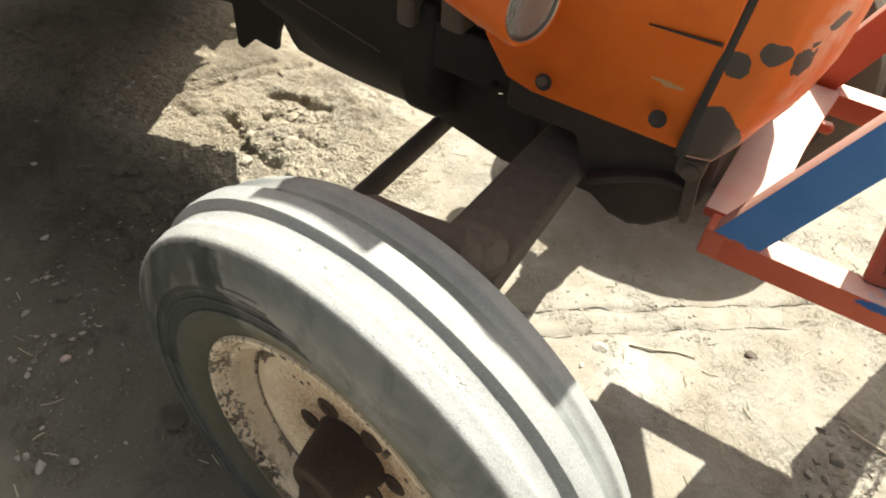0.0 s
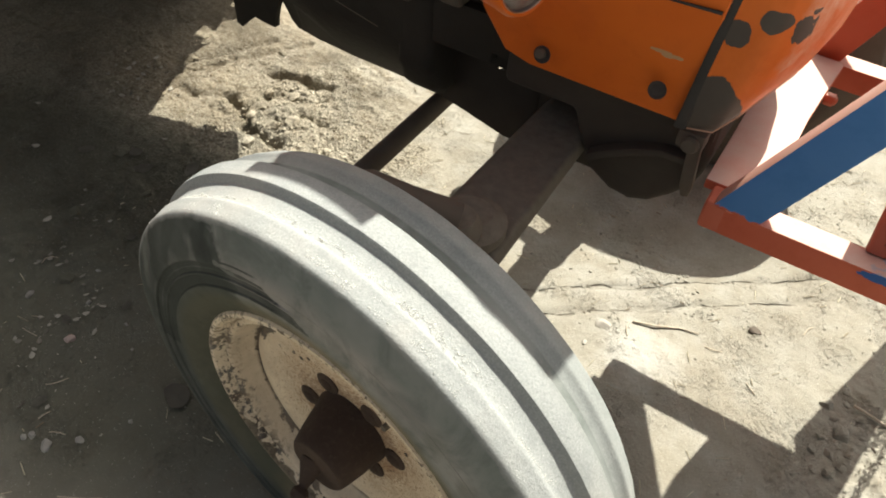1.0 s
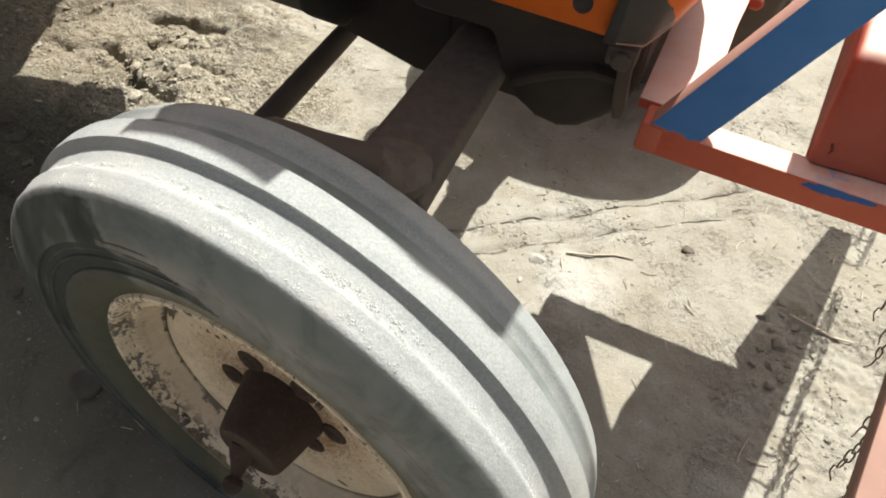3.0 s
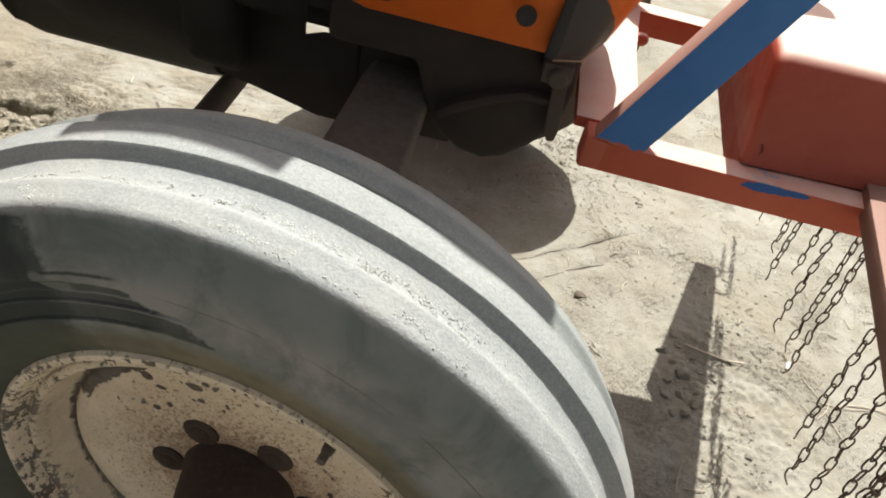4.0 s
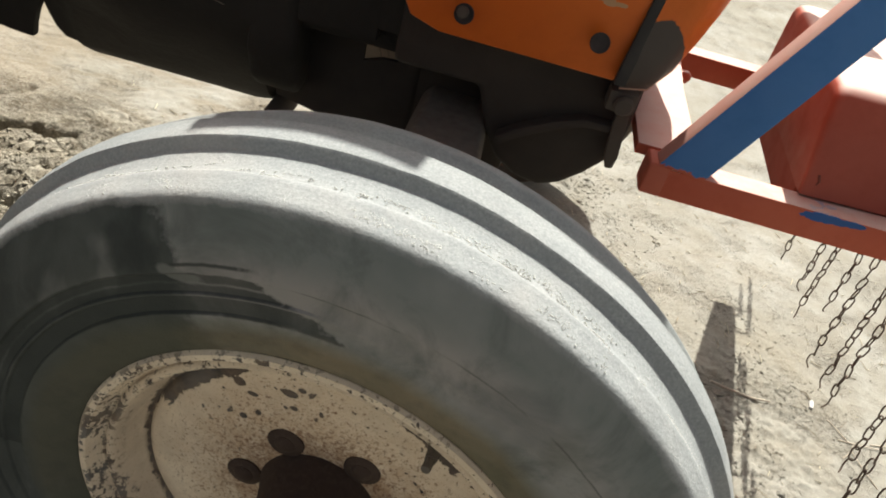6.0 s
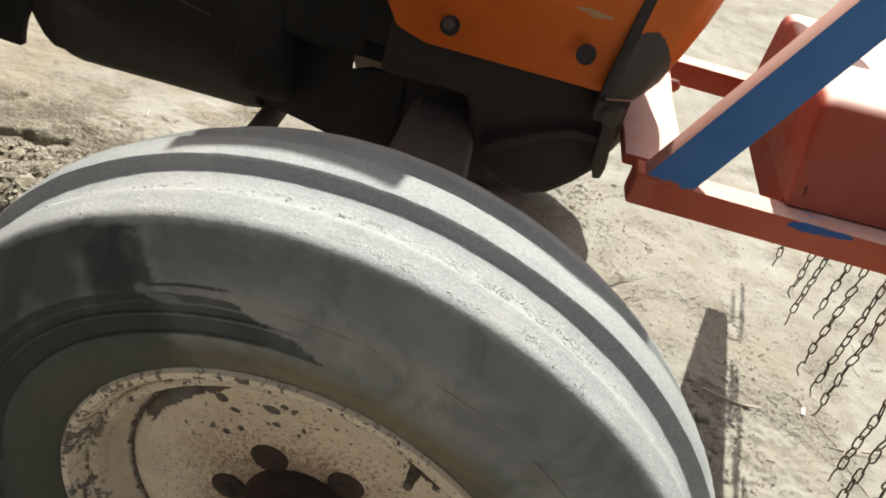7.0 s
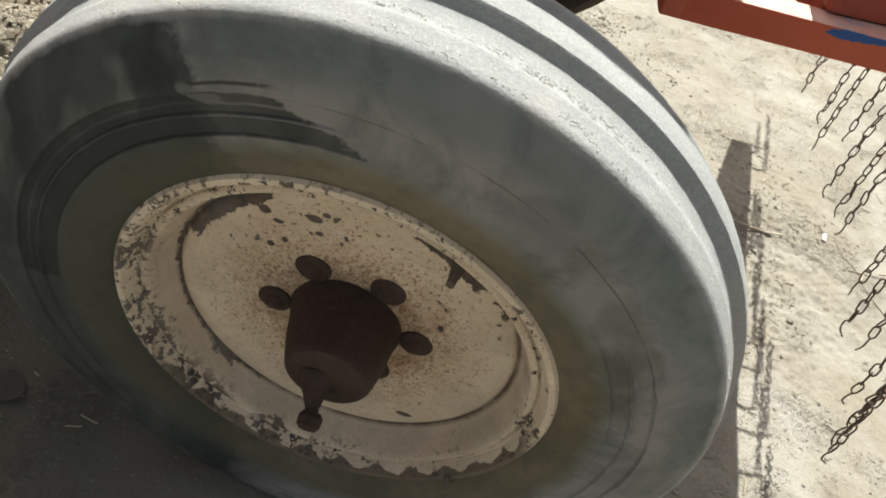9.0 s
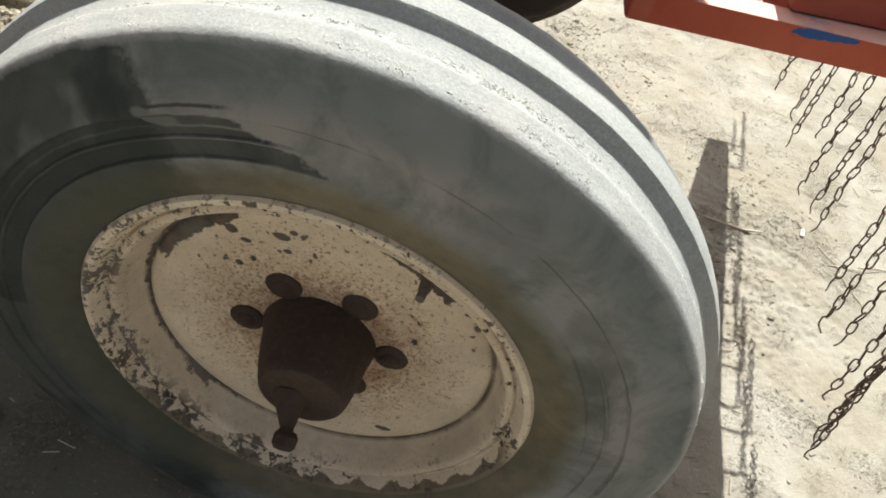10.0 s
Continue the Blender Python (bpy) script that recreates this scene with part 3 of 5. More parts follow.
def tube(points, radius, n=12, taper=None):
    """A round bar along points."""
    bm = bmesh.new()
    pts = [Vector(p) for p in points]
    rings = []
    for i, p in enumerate(pts):
        d = (pts[min(i + 1, len(pts) - 1)] - pts[max(i - 1, 0)]).normalized()
        u = d.orthogonal().normalized()
        if rings:
            u = (lastu - d * lastu.dot(d)).normalized()
        lastu = u
        w = d.cross(u)
        r = radius * (taper[i] if taper else 1)
        rings.append([bm.verts.new(p + r * (math.cos(2 * math.pi * k / n) * u + math.sin(2 * math.pi * k / n) * w)) for k in range(n)])
    for p, q in zip(rings, rings[1:]):
        for k in range(n):
            bm.faces.new((p[k], p[(k + 1) % n], q[(k + 1) % n], q[k]))
    bm.faces.new(rings[0]), bm.faces.new(rings[-1])
    return bm


def hexnut(r, h, y0):
    """A hexagon nut on the y axis, its face towards -y, with a dome of stud end."""
    prof = [(r * math.cos(math.pi * k / 3), r * math.sin(math.pi * k / 3)) for k in range(6)]
    a = prism(prof, "y", y0 - h, y0, min(0.003, 0.45 * h), 3)
    b = lathe([(r * 0.72, y0), (r * 0.70, y0 - h - 0.0008), (r * 0.55, y0 - h - 0.0028), (r * 0.3, y0 - h - 0.004), (0.0001, y0 - h - 0.0045)], 16)
    return joined(a, b)


# ---- ground ----
TRACKS = ((0.665, 0.97, 0.004, 0.008), (0.757, 0.94, 0.005, 0.008))
CRACKS = ((-1.13, 0.73, -1.05, 0.705, 0.036, 0.015), (-1.12, 0.885, -0.94, 0.94, 0.034, 0.013), (-0.99, 0.66, -0.86, 0.66, 0.032, 0.014), (-1.2, 0.66, -1.12, 0.73, 0.03, 0.012),
          (-1.345, 0.735, -1.23, 0.99, 0.02, 0.013), (-1.305, 0.705, -1.135, 1.055, 0.018, 0.012), (-1.25, 0.66, -1.18, 0.67, 0.016, 0.012), (-0.90, 0.78, -0.8, 0.80, 0.018, 0.012), (-1.05, 0.705, -0.95, 0.66, 0.022, 0.01), (-1.02, 0.80, -0.97, 0.90, 0.016, 0.011))


def ground_height(x, y):
    n = noise.noise
    h = 0.006 * n((x * 2.1, y * 2.1, 0)) + 0.003 * n((x * 9, y * 9, 3)) + 0.0013 * n((x * 31, y * 31, 5)) + 0.0009 * n((x * 90, y * 90, 8))
    # churned soil behind the axle, smoother hard-packed earth ahead of it
    rough = max(0.0, min(1.0, (-0.6 - x) * 3.5)) * max(0.0, min(1.0, (x + 2.6) * 2.5)) * max(0.0, min(1.0, (2.2 - y) * 2.5)) * max(0.0, min(1.0, (y + 0.1) * 2.5)) * max(0.15, min(1.0, 1.1 + 2.2 * n((x * 1.6, y * 1.6, 40)))) * max(0.16, min(1.0, 1.0 - 4.0 * (y - 0.92 - 0.2 * n((x * 3.0, y * 3.0, 44))))) * max(0.4, min(1.0, 1.0 + 4.5 * (x + 1.06 + 0.12 * n((x * 4, y * 4, 47)))))
    if rough > 0:
        wx, wy = x + 0.03 * n((x * 7, y * 7, 31)), y + 0.03 * n((x * 7, y * 7, 37))
        for scale, amp, seed in ((8.0, 0.016, 0.0), (21.0, 0.009, 5.0), (48.0, 0.0055, 9.0), (95.0, 0.0035, 13.0)):
            d, pts = noise.voronoi((wx * scale, wy * scale, seed))
            cell = 0.5 + 0.5 * math.sin(pts[0].x * 12.9 + pts[0].y * 78.2)
            edge = min(1.0, max(0.0, (d[1] - d[0]) * 3.2))
            h += rough * amp * (edge * (0.25 + 0.75 * cell) - 0.4)
        h += rough * (0.02 * n((x * 3, y * 3, 17)) + 0.004 * n((x * 36, y * 36, 22)) + 0.0025 * n((x * 85, y * 85, 23)))
    crust = max(0.0, min(1.0, (-0.45 - x) * 4)) * max(0.0, min(1.0, (y - 0.75) * 3)) * max(0.0, min(1.0, (2.4 - y) * 2))
    if crust > 0:
        u, v = x * 0.96 + y * 0.28, y * 0.96 - x * 0.28
        flake = n((u * 9, v * 26, 91)) + 0.5 * n((u * 22, v * 60, 92))
        h += crust * (0.0035 * max(-0.35, min(0.35, flake * 1.6)) + 0.0018 * n((u * 40, v * 95, 93)))
    crumb = math.exp(-(((x - 0.68) / 0.16) ** 2 + ((y - 0.72) / 0.28) ** 2))
    h += crumb * (0.008 + 0.006 * n((x * 30, y * 30, 2)) + 0.006 * n((x * 70, y * 70, 4)) + 0.004 * n((x * 130, y * 130, 6)))
    # grooves pressed by a wheel in front, cracks and broken crust behind
    if -0.15 < x < 0.6 and 0.5 < y < 1.4:
        w = 0.010 * n((x * 7, y * 7, 9)) + 0.003 * n((x * 32, y * 32, 19))
        for c0, m0, amp, wide in TRACKS:
            d = (y - c0 - m0 * x) / math.hypot(1, m0) + w
            k = max(0.2, min(1.0, 0.6 + 1.6 * n((x * 9, y * 9, c0 * 50)))) * max(0.0, min(1.0, (0.52 - x) * 6))
            h += amp * k * (-math.exp(-(d / wide) ** 2) + 0.45 * math.exp(-((d - 2.3 * wide) / (1.6 * wide)) ** 2))
    if -1.6 < x < -0.6:
        for x0, y0, x1, y1, amp, wide in CRACKS:
            t = max(0.0, min(1.0, ((x - x0) * (x1 - x0) + (y - y0) * (y1 - y0)) / ((x1 - x0) ** 2 + (y1 - y0) ** 2)))
            d = math.hypot(x - x0 - t * (x1 - x0), y - y0 - t * (y1 - y0)) + 0.016 * n((x * 16, y * 16, 51)) + 0.007 * n((x * 50, y * 50, 52))
            h -= amp * math.exp(-(max(0.0, d) / wide) ** 2)
    return h


def ticks(lo, hi, step, far):
    mid = list(np.arange(lo, hi + 1e-6, step))
    out, s = [], step
    while s < far:
        s *= 1.35
        out.append(s)
    acc = np.cumsum(out)
    return [lo - v for v in acc[::-1]] + mid + [hi + v for v in acc]


def make_ground():
    xs, ys = ticks(-2.1, 0.95, 0.0048, 120.0), ticks(-0.45, 1.7, 0.0048, 120.0)
    verts = []
    for y in ys:
        for x in xs:
            near = -4 < x < 4 and -4 < y < 5
            verts.append((x, y, ground_height(x, y) if near else 0.0))
    w = len(xs)
    faces = [(j * w + i, j * w + i + 1, (j + 1) * w + i + 1, (j + 1) * w + i) for j in range(len(ys) - 1) for i in range(w - 1)]
    me = bpy.data.meshes.new("ground")
    me.from_pydata(verts, [], faces)
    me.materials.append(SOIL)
    for p in me.polygons:
        p.use_smooth = True
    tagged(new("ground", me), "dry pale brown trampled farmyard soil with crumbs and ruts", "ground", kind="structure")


make_ground()

# ---- tractor ----
HEAD = 6.0
TX, TY = -0.7125 * math.sin(radians(HEAD)), 0.7125 * math.cos(radians(HEAD))
BASE = pose(TX, TY, 0, 0, 0, HEAD)
tractor = thing("tractor", BASE, "old orange farm tractor with dusty front wheels on dry soil", "tractor")

TYRE_PROFILE = [
    (0.205, 0.010), (0.216, 0.002), (0.226, -0.0048), (0.236, -0.0100), (0.248, -0.0155), (0.260, -0.0185), (0.2685, -0.0200), (0.2715, -0.0200), (0.2735, -0.0178),
    (0.2800, -0.0182), (0.2875, -0.0190), (0.2895, -0.0215), (0.2908, -0.0215), (0.2925, -0.0195), (0.3000, -0.0195), (0.3065, -0.0198), (0.3085, -0.0222), (0.3110, -0.0225),
    (0.324, -0.0205), (0.342, -0.0150), (0.354, -0.0105), (0.3610, -0.0075), (0.3638, -0.0050),
    (0.3652, -0.001), (0.3666, 0.006), (0.3680, 0.0120), (0.3690, 0.0156), (0.3689, 0.0178), (0.3674, 0.0203), (0.3667, 0.0226), (0.3670, 0.0290), (0.3680, 0.0360), (0.3693, 0.0410), (0.3703, 0.0442),
    (0.3724, 0.0460), (0.3784, 0.0482), (0.3808, 0.0502), (0.3820, 0.0572), (0.3823, 0.0645)]


def make_tyre(name, parent, at, material):
    half = TYRE_PROFILE
    far = [(r, 0.129 - y) for r, y in half[-2::-1]]
    # the inner shoulder rib stands a little proud of its groove
    far = [(r + (0.0028 if 0.1 < y < 0.12 else 0.0012 if 0.12 <= y < 0.125 else 0.0), y - 0.0035 if 0.1 < y < 0.103 else y) for r, y in far]
    prof = half + far
    prof += [(0.2, 0.11), (0.197, 0.065), (0.2, 0.02)]
    bm = lathe(prof, 300, True, 0.0011)
    # the moulded rings fade out under caked dust on one part of the flank
    for v in bm.verts:
        r = math.hypot(v.co.x, v.co.z)
        if 0.266 < r < 0.3155 and v.co.y < 0:
            a = math.degrees(math.atan2(v.co.z, v.co.x)) + 260 * (r - 0.29) + 8 * noise.noise((v.co.x * 20, v.co.z * 20, 1))
            k = max(0.0, min(1.0, (a - 22) / 25)) * max(0.0, min(1.0, (97 - a) / 8))
            flat = -0.0196 - 0.0022 * (r - 0.266) / 0.0495
            v.co.y += (flat - v.co.y) * 0.85 * k
    return part(name, bm, material, parent, "dust-covered ribbed tractor tyre", at)


def make_wheel(at, outer):
    rim_prof = [(0.206, 0.03), (0.214, 0.010), (0.2215, 0.0005), (0.2243, -0.0042), (0.2216, -0.0076), (0.2155, -0.0072), (0.2105, 0.0005), (0.2078, 0.0075), (0.2048, 0.0090), (0.2018, 0.0058), (0.1985, 0.0046), (0.1965, 0.0058),
                (0.1942, 0.0100), (0.1905, 0.0195), (0.1865, 0.0300), (0.1830, 0.0385), (0.1805, 0.0425), (0.1785, 0.0432), (0.1765, 0.0405), (0.1725, 0.0382), (0.155, 0.0370), (0.13, 0.0375),
                (0.10, 0.0395), (0.075, 0.0415), (0.05, 0.0420), (0.0505, 0.049), (0.10, 0.047), (0.16, 0.05), (0.178, 0.053), (0.183, 0.065), (0.183, 0.08), (0.2, 0.115), (0.214, 0.129), (0.2195, 0.129), (0.206, 0.105), (0.188, 0.08), (0.193, 0.05)]
    wheel = part("wheel", lathe(rim_prof, 144, True), RIM, tractor, "cream-painted steel wheel with peeling paint and rust", at)
    # the far tyre takes a darker colour in place of the shade it stands in
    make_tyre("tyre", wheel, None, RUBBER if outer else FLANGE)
    hub = lathe([(0.060, 0.0435), (0.0585, 0.036), (0.056, 0.030), (0.0545, 0.021), (0.0525, 0.008), (0.0495, -0.006), (0.0470, -0.016), (0.0450, -0.0235), (0.0432, -0.0285), (0.0405, -0.0318), (0.0378, -0.0322), (0.0360, -0.0316), (0.018, -0.0316), (0.0001, -0.0316)], 48, False, 0.0008)
    # the hub points slightly forwards
    for v in hub.verts:
        q = (0.0435 - v.co.y) / 0.075
        v.co.x += 0.0065 * q
        v.co.z += 0.0035 * q
    part("hub", hub, GREASE, wheel, "greasy dark brown hub")
    collar = tube([(-0.004, -0.024, -0.003), (-0.003, -0.033, -0.008), (0.0, -0.043, -0.016), (0.002, -0.052, -0.021)], 0.0125, 16, [1.5, 1.25, 0.85, 0.6])
    part("cap_neck", collar, GREASE, wheel, "dark tapered neck of the hub cap")
    cap = joined(tube([(0.001, -0.046, -0.018), (0.0035, -0.06, -0.0265)], 0.0068, 12),
                 moved(lathe([(0.0001, -0.011), (0.008, -0.010), (0.0115, -0.006), (0.012, 0.003), (0.0085, 0.008), (0.0001, 0.009)], 18), pose(0.004, -0.062, -0.0275, 28, 0, 0)))
    part("grease_nipple", cap, GREASE, wheel, "dark grease nipple")
    nut = mesh_of(joined(lathe([(0.0186, 0.0435), (0.0180, 0.0398), (0.0150, 0.0380), (0.0090, 0.0372), (0.0001, 0.0369)], 24, False, 0.0011), hexnut(0.0150, 0.0020, 0.0400)), "lug_nut", GREASE)
    for k in range(6):
        a = radians(1 + 60 * k)
        part("lug_nut", nut, GREASE, wheel, "", pose(0.0758 * math.cos(a), 0, 0.0758 * math.sin(a), 0, 37 * k, 0))
    return wheel


front_wheel = make_wheel(pose(0.0, -0.7125, 0.367, 0, 0, -HEAD), True)
make_wheel(pose(0.085, 0.7525, 0.367, 0, 0, 180 - HEAD), False)


def make_front_axle():
    beam = prism([(-0.022, 0.435), (0.028, 0.435), (0.045, 0.447), (0.066, 0.495), (0.081, 0.528), (0.074, 0.546), (-0.026, 0.548), (-0.041, 0.532), (-0.038, 0.447)], "y", -0.45, 0.42, 0.007, 3)
    for v in beam.verts:
        if v.co.y > 0.3:
            v.co.x = 0.016 + (v.co.x - 0.016) * 0.6
    part("axle_beam", beam, AXLE, tractor, "dust-covered cast front axle beam")
    for s in (-1, 1):
        knuckle = joined(moved(lathe([(0.038, -0.11), (0.045, -0.105), (0.045, 0.09), (0.05, 0.095), (0.05, 0.11), (0.03, 0.125)], 24), pose(0.025, s * 0.43, 0.46, 90, 0, 0)),
                         tube([(0.025, s * 0.43, 0.38), (0.008, s * 0.5, 0.367), (0.0078, s * 0.6, 0.367)], 0.036, 16),
                         moved(lathe([(0.075, -0.01), (0.085, -0.005), (0.085, 0.035), (0.06, 0.045)], 28), pose(0.0078, s * 0.555, 0.367, 0, 0, 0)))
        part("steering_knuckle", knuckle, AXLE, tractor, "dusty iron steering knuckle")
        pin = moved(lathe([(0.0001, -0.09), (0.034, -0.088), (0.036, -0.02), (0.026, -0.004), (0.0001, 0.002)], 20), pose(0.02, s * 0.462, 0.605, 90, 0, 0))
        part("king_pin", pin, AXLE, tractor, "dusty king pin housing")
        arm = tube([(0.03, s * 0.475, 0.607), (-0.03, s * 0.5, 0.625), (-0.08, s * 0.51, 0.632), (-0.115, s * 0.505, 0.61), (-0.19, s * 0.46, 0.51), (-0.25, s * 0.41, 0.43)], 0.021, 14, [1.2, 1.1, 1.1, 1, 0.9, 1])
        part("steering_arm", arm, FLANGE, tractor)
    rod = joined(tube([(-0.25, -0.41, 0.42), (-0.251, 0.41, 0.42)], 0.0185, 14),
                 moved(lathe([(0.0001, -0.03), (0.022, -0.025), (0.027, 0), (0.022, 0.022), (0.0001, 0.025)], 16), pose(-0.25, -0.41, 0.425, 90, 0, 0)),
                 moved(lathe([(0.0001, -0.03), (0.022, -0.025), (0.027, 0), (0.022, 0.022), (0.0001, 0.025)], 16), pose(-0.25, 0.41, 0.425, 90, 0, 0)))
    part("tie_rod", rod, FLANGE, tractor, "dark steel tie rod")


make_front_axle()


def make_engine_parts():
    # a pan that deepens towards the rear and ends in a rounded heel
    sump, rings = bmesh.new(), []
    for x, low in ((-0.262, 0.45), (-0.268, 0.412), (-0.30, 0.406), (-0.45, 0.402), (-0.585, 0.398), (-0.604, 0.402), (-0.622, 0.414), (-0.637, 0.432), (-0.648, 0.451), (-0.656, 0.470), (-0.660, 0.50), (-0.662, 0.56)):
        heel = max(0.0, min(1.0, (-0.54 - x) / 0.08))
        rings.append([sump.verts.new((x, y, max(z, low + up))) for y, z, up in ((-0.17, 0.72, 0), (-0.17, 0.60 + 0.05 * heel, 0.05), (-0.15, 0.555 + 0.07 * heel, 0.04), (-0.11, 0.50 + 0.11 * heel, 0.03), (-0.06, 0.443 + 0.10 * heel, 0.015), (-0.02, 0.410 + 0.012 * heel, 0.004), (0.0, 0.0, 0.0), (0.06, 0.0, 0.0), (0.10, 0.43, 0.01), (0.15, 0.53, 0.03), (0.17, 0.60, 0.05), (0.17, 0.72, 0))])
    for p, q in zip(rings, rings[1:]):
        for k in range(len(p)):
            sump.faces.new((p[k], p[(k + 1) % len(p)], q[(k + 1) % len(q)], q[k]))
    sump.faces.new(rings[0])
    sump.faces.new(rings[-1][::-1])
    bmesh.ops.recalc_face_normals(sump, faces=sump.faces[:])
    front = prism([(-0.17, 0.56), (-0.15, 0.512), (-0.122, 0.488), (0.122, 0.488), (0.15, 0.512), (0.17, 0.56), (0.17, 0.72), (-0.17, 0.72)], "x", -0.275, -0.205, 0.018, 4)
    sump = joined(sump, front)
    part("oil_sump", sump, ENGINE, tractor, "oily black engine sump")
    blockm = joined(block((-0.95, -0.15, 0.6), (-0.02, 0.15, 1.02), 0.02), block((-0.8, -0.2, 0.8), (-0.25, -0.15, 0.95), 0.01))
    part("engine_block", blockm, ENGINE, tractor, "oily dark engine block")
    gearbox = block((-2.0, -0.16, 0.56), (-0.66, 0.16, 0.82), 0.03, 3)
    part("gearbox", gearbox, ENGINE, tractor)
    bolster = joined(prism([(-0.075, 0.60), (0.045, 0.60), (0.065, 0.545), (0.09, 0.505), (0.125, 0.483), (0.16, 0.478), (0.19, 0.490), (0.218, 0.517), (0.243, 0.548), (0.252, 0.58), (0.254, 0.61), (0.252, 0.70), (-0.075, 0.70)], "y", -0.17, 0.17, 0.014, 3),
                     block((-0.06, -0.09, 0.438), (0.11, 0.09, 0.64), 0.012),
                     prism([(-0.25, 0.464), (-0.19, 0.452), (-0.10, 0.431), (-0.04, 0.431), (-0.04, 0.66), (-0.077, 0.66), (-0.077, 0.567), (-0.100, 0.566), (-0.126, 0.556), (-0.128, 0.66), (-0.25, 0.66)], "y", -0.09, -0.082, 0.002))
    part("engine_mount", joined(block((-0.21, -0.168, 0.618), (-0.10, 0.168, 0.70), 0.008), block((-0.12, -0.166, 0.636), (-0.07, 0.166, 0.698), 0.006)), ENGINE, tractor, "oily black engine mount")
    part("front_bolster", bolster, BOLSTER, tractor, "sooty cast iron front bolster")
    part("bolster_flange", block((-0.07, -0.171, 0.628), (0.25, 0.171, 0.69), 0.008), BOLSTER, tractor, "dust-caked upper flange of the bolster")
    lip = prism([(0.083, 0.546), (0.105, 0.564), (0.150, 0.590), (0.190, 0.606), (0.238, 0.606), (0.240, 0.596), (0.192, 0.594), (0.155, 0.578), (0.112, 0.552), (0.09, 0.535)], "y", -0.190, -0.165, 0.004)
    part("bolster_lip", lip, BOLSTER, tractor, "dusty flange of the bolster")
    strap = prism([(0.222, 0.64), (0.226, 0.60), (0.230, 0.565), (0.236, 0.549), (0.246, 0.551), (0.248, 0.568), (0.244, 0.60), (0.240, 0.64)], "y", -0.196, -0.184, 0.003)
    part("tow_strap", strap, FLANGE, tractor, "dust-caked iron strap")
    lug = joined(block((0.205, -0.204, 0.632), (0.243, -0.172, 0.661), 0.006), moved(lathe([(0.012, 0.0), (0.013, -0.006), (0.010, -0.010), (0.0001, -0.011)], 16), pose(0.226, -0.203, 0.645)))
    part("strap_lug", lug, FLANGE, tractor, "dust-caked lug that holds the strap")
    for x, w, low, h in ((-0.335, 0.03, 0.72, 0.86), (-0.268, 0.032, 0.682, 0.84), (-0.19, 0.042, 0.702, 0.87), (-0.135, 0.018, 0.725, 0.83)):
        part("engine_rib", block((x, -0.19, low), (x + w, -0.145, h), 0.011, 3), FLANGE, tractor, "dusty cast rib of the engine")
    for k, (x, z) in enumerate(((-0.62, 0.88), (-0.5, 0.86), (-0.38, 0.88), (-0.26, 0.87))):
        part("exhaust_port", tube([(x, -0.14, z), (x, -0.2, z + 0.01), (x, -0.23, z + 0.04), (x + 0.02, -0.235, z + 0.1)], 0.022, 12), BOLSTER, tractor)
    part("fuel_pipe", tube([(-0.58, -0.2, 0.70), (-0.45, -0.19, 0.655), (-0.3, -0.185, 0.62)], 0.0009, 8), FLANGE, tractor)
    bracket = prism([(-0.772, 0.392), (-0.757, 0.387), (-0.750, 0.396), (-0.718, 0.424), (-0.700, 0.421), (-0.672, 0.419), (-0.662, 0.419), (-0.659, 0.440), (-0.653, 0.462), (-0.641, 0.490), (-0.637, 0.50), (-0.637, 0.66), (-0.775, 0.66)], "y", -0.045, -0.03, 0.0015)
    part("clutch_bracket", bracket, ENGINE, tractor)


make_engine_parts()


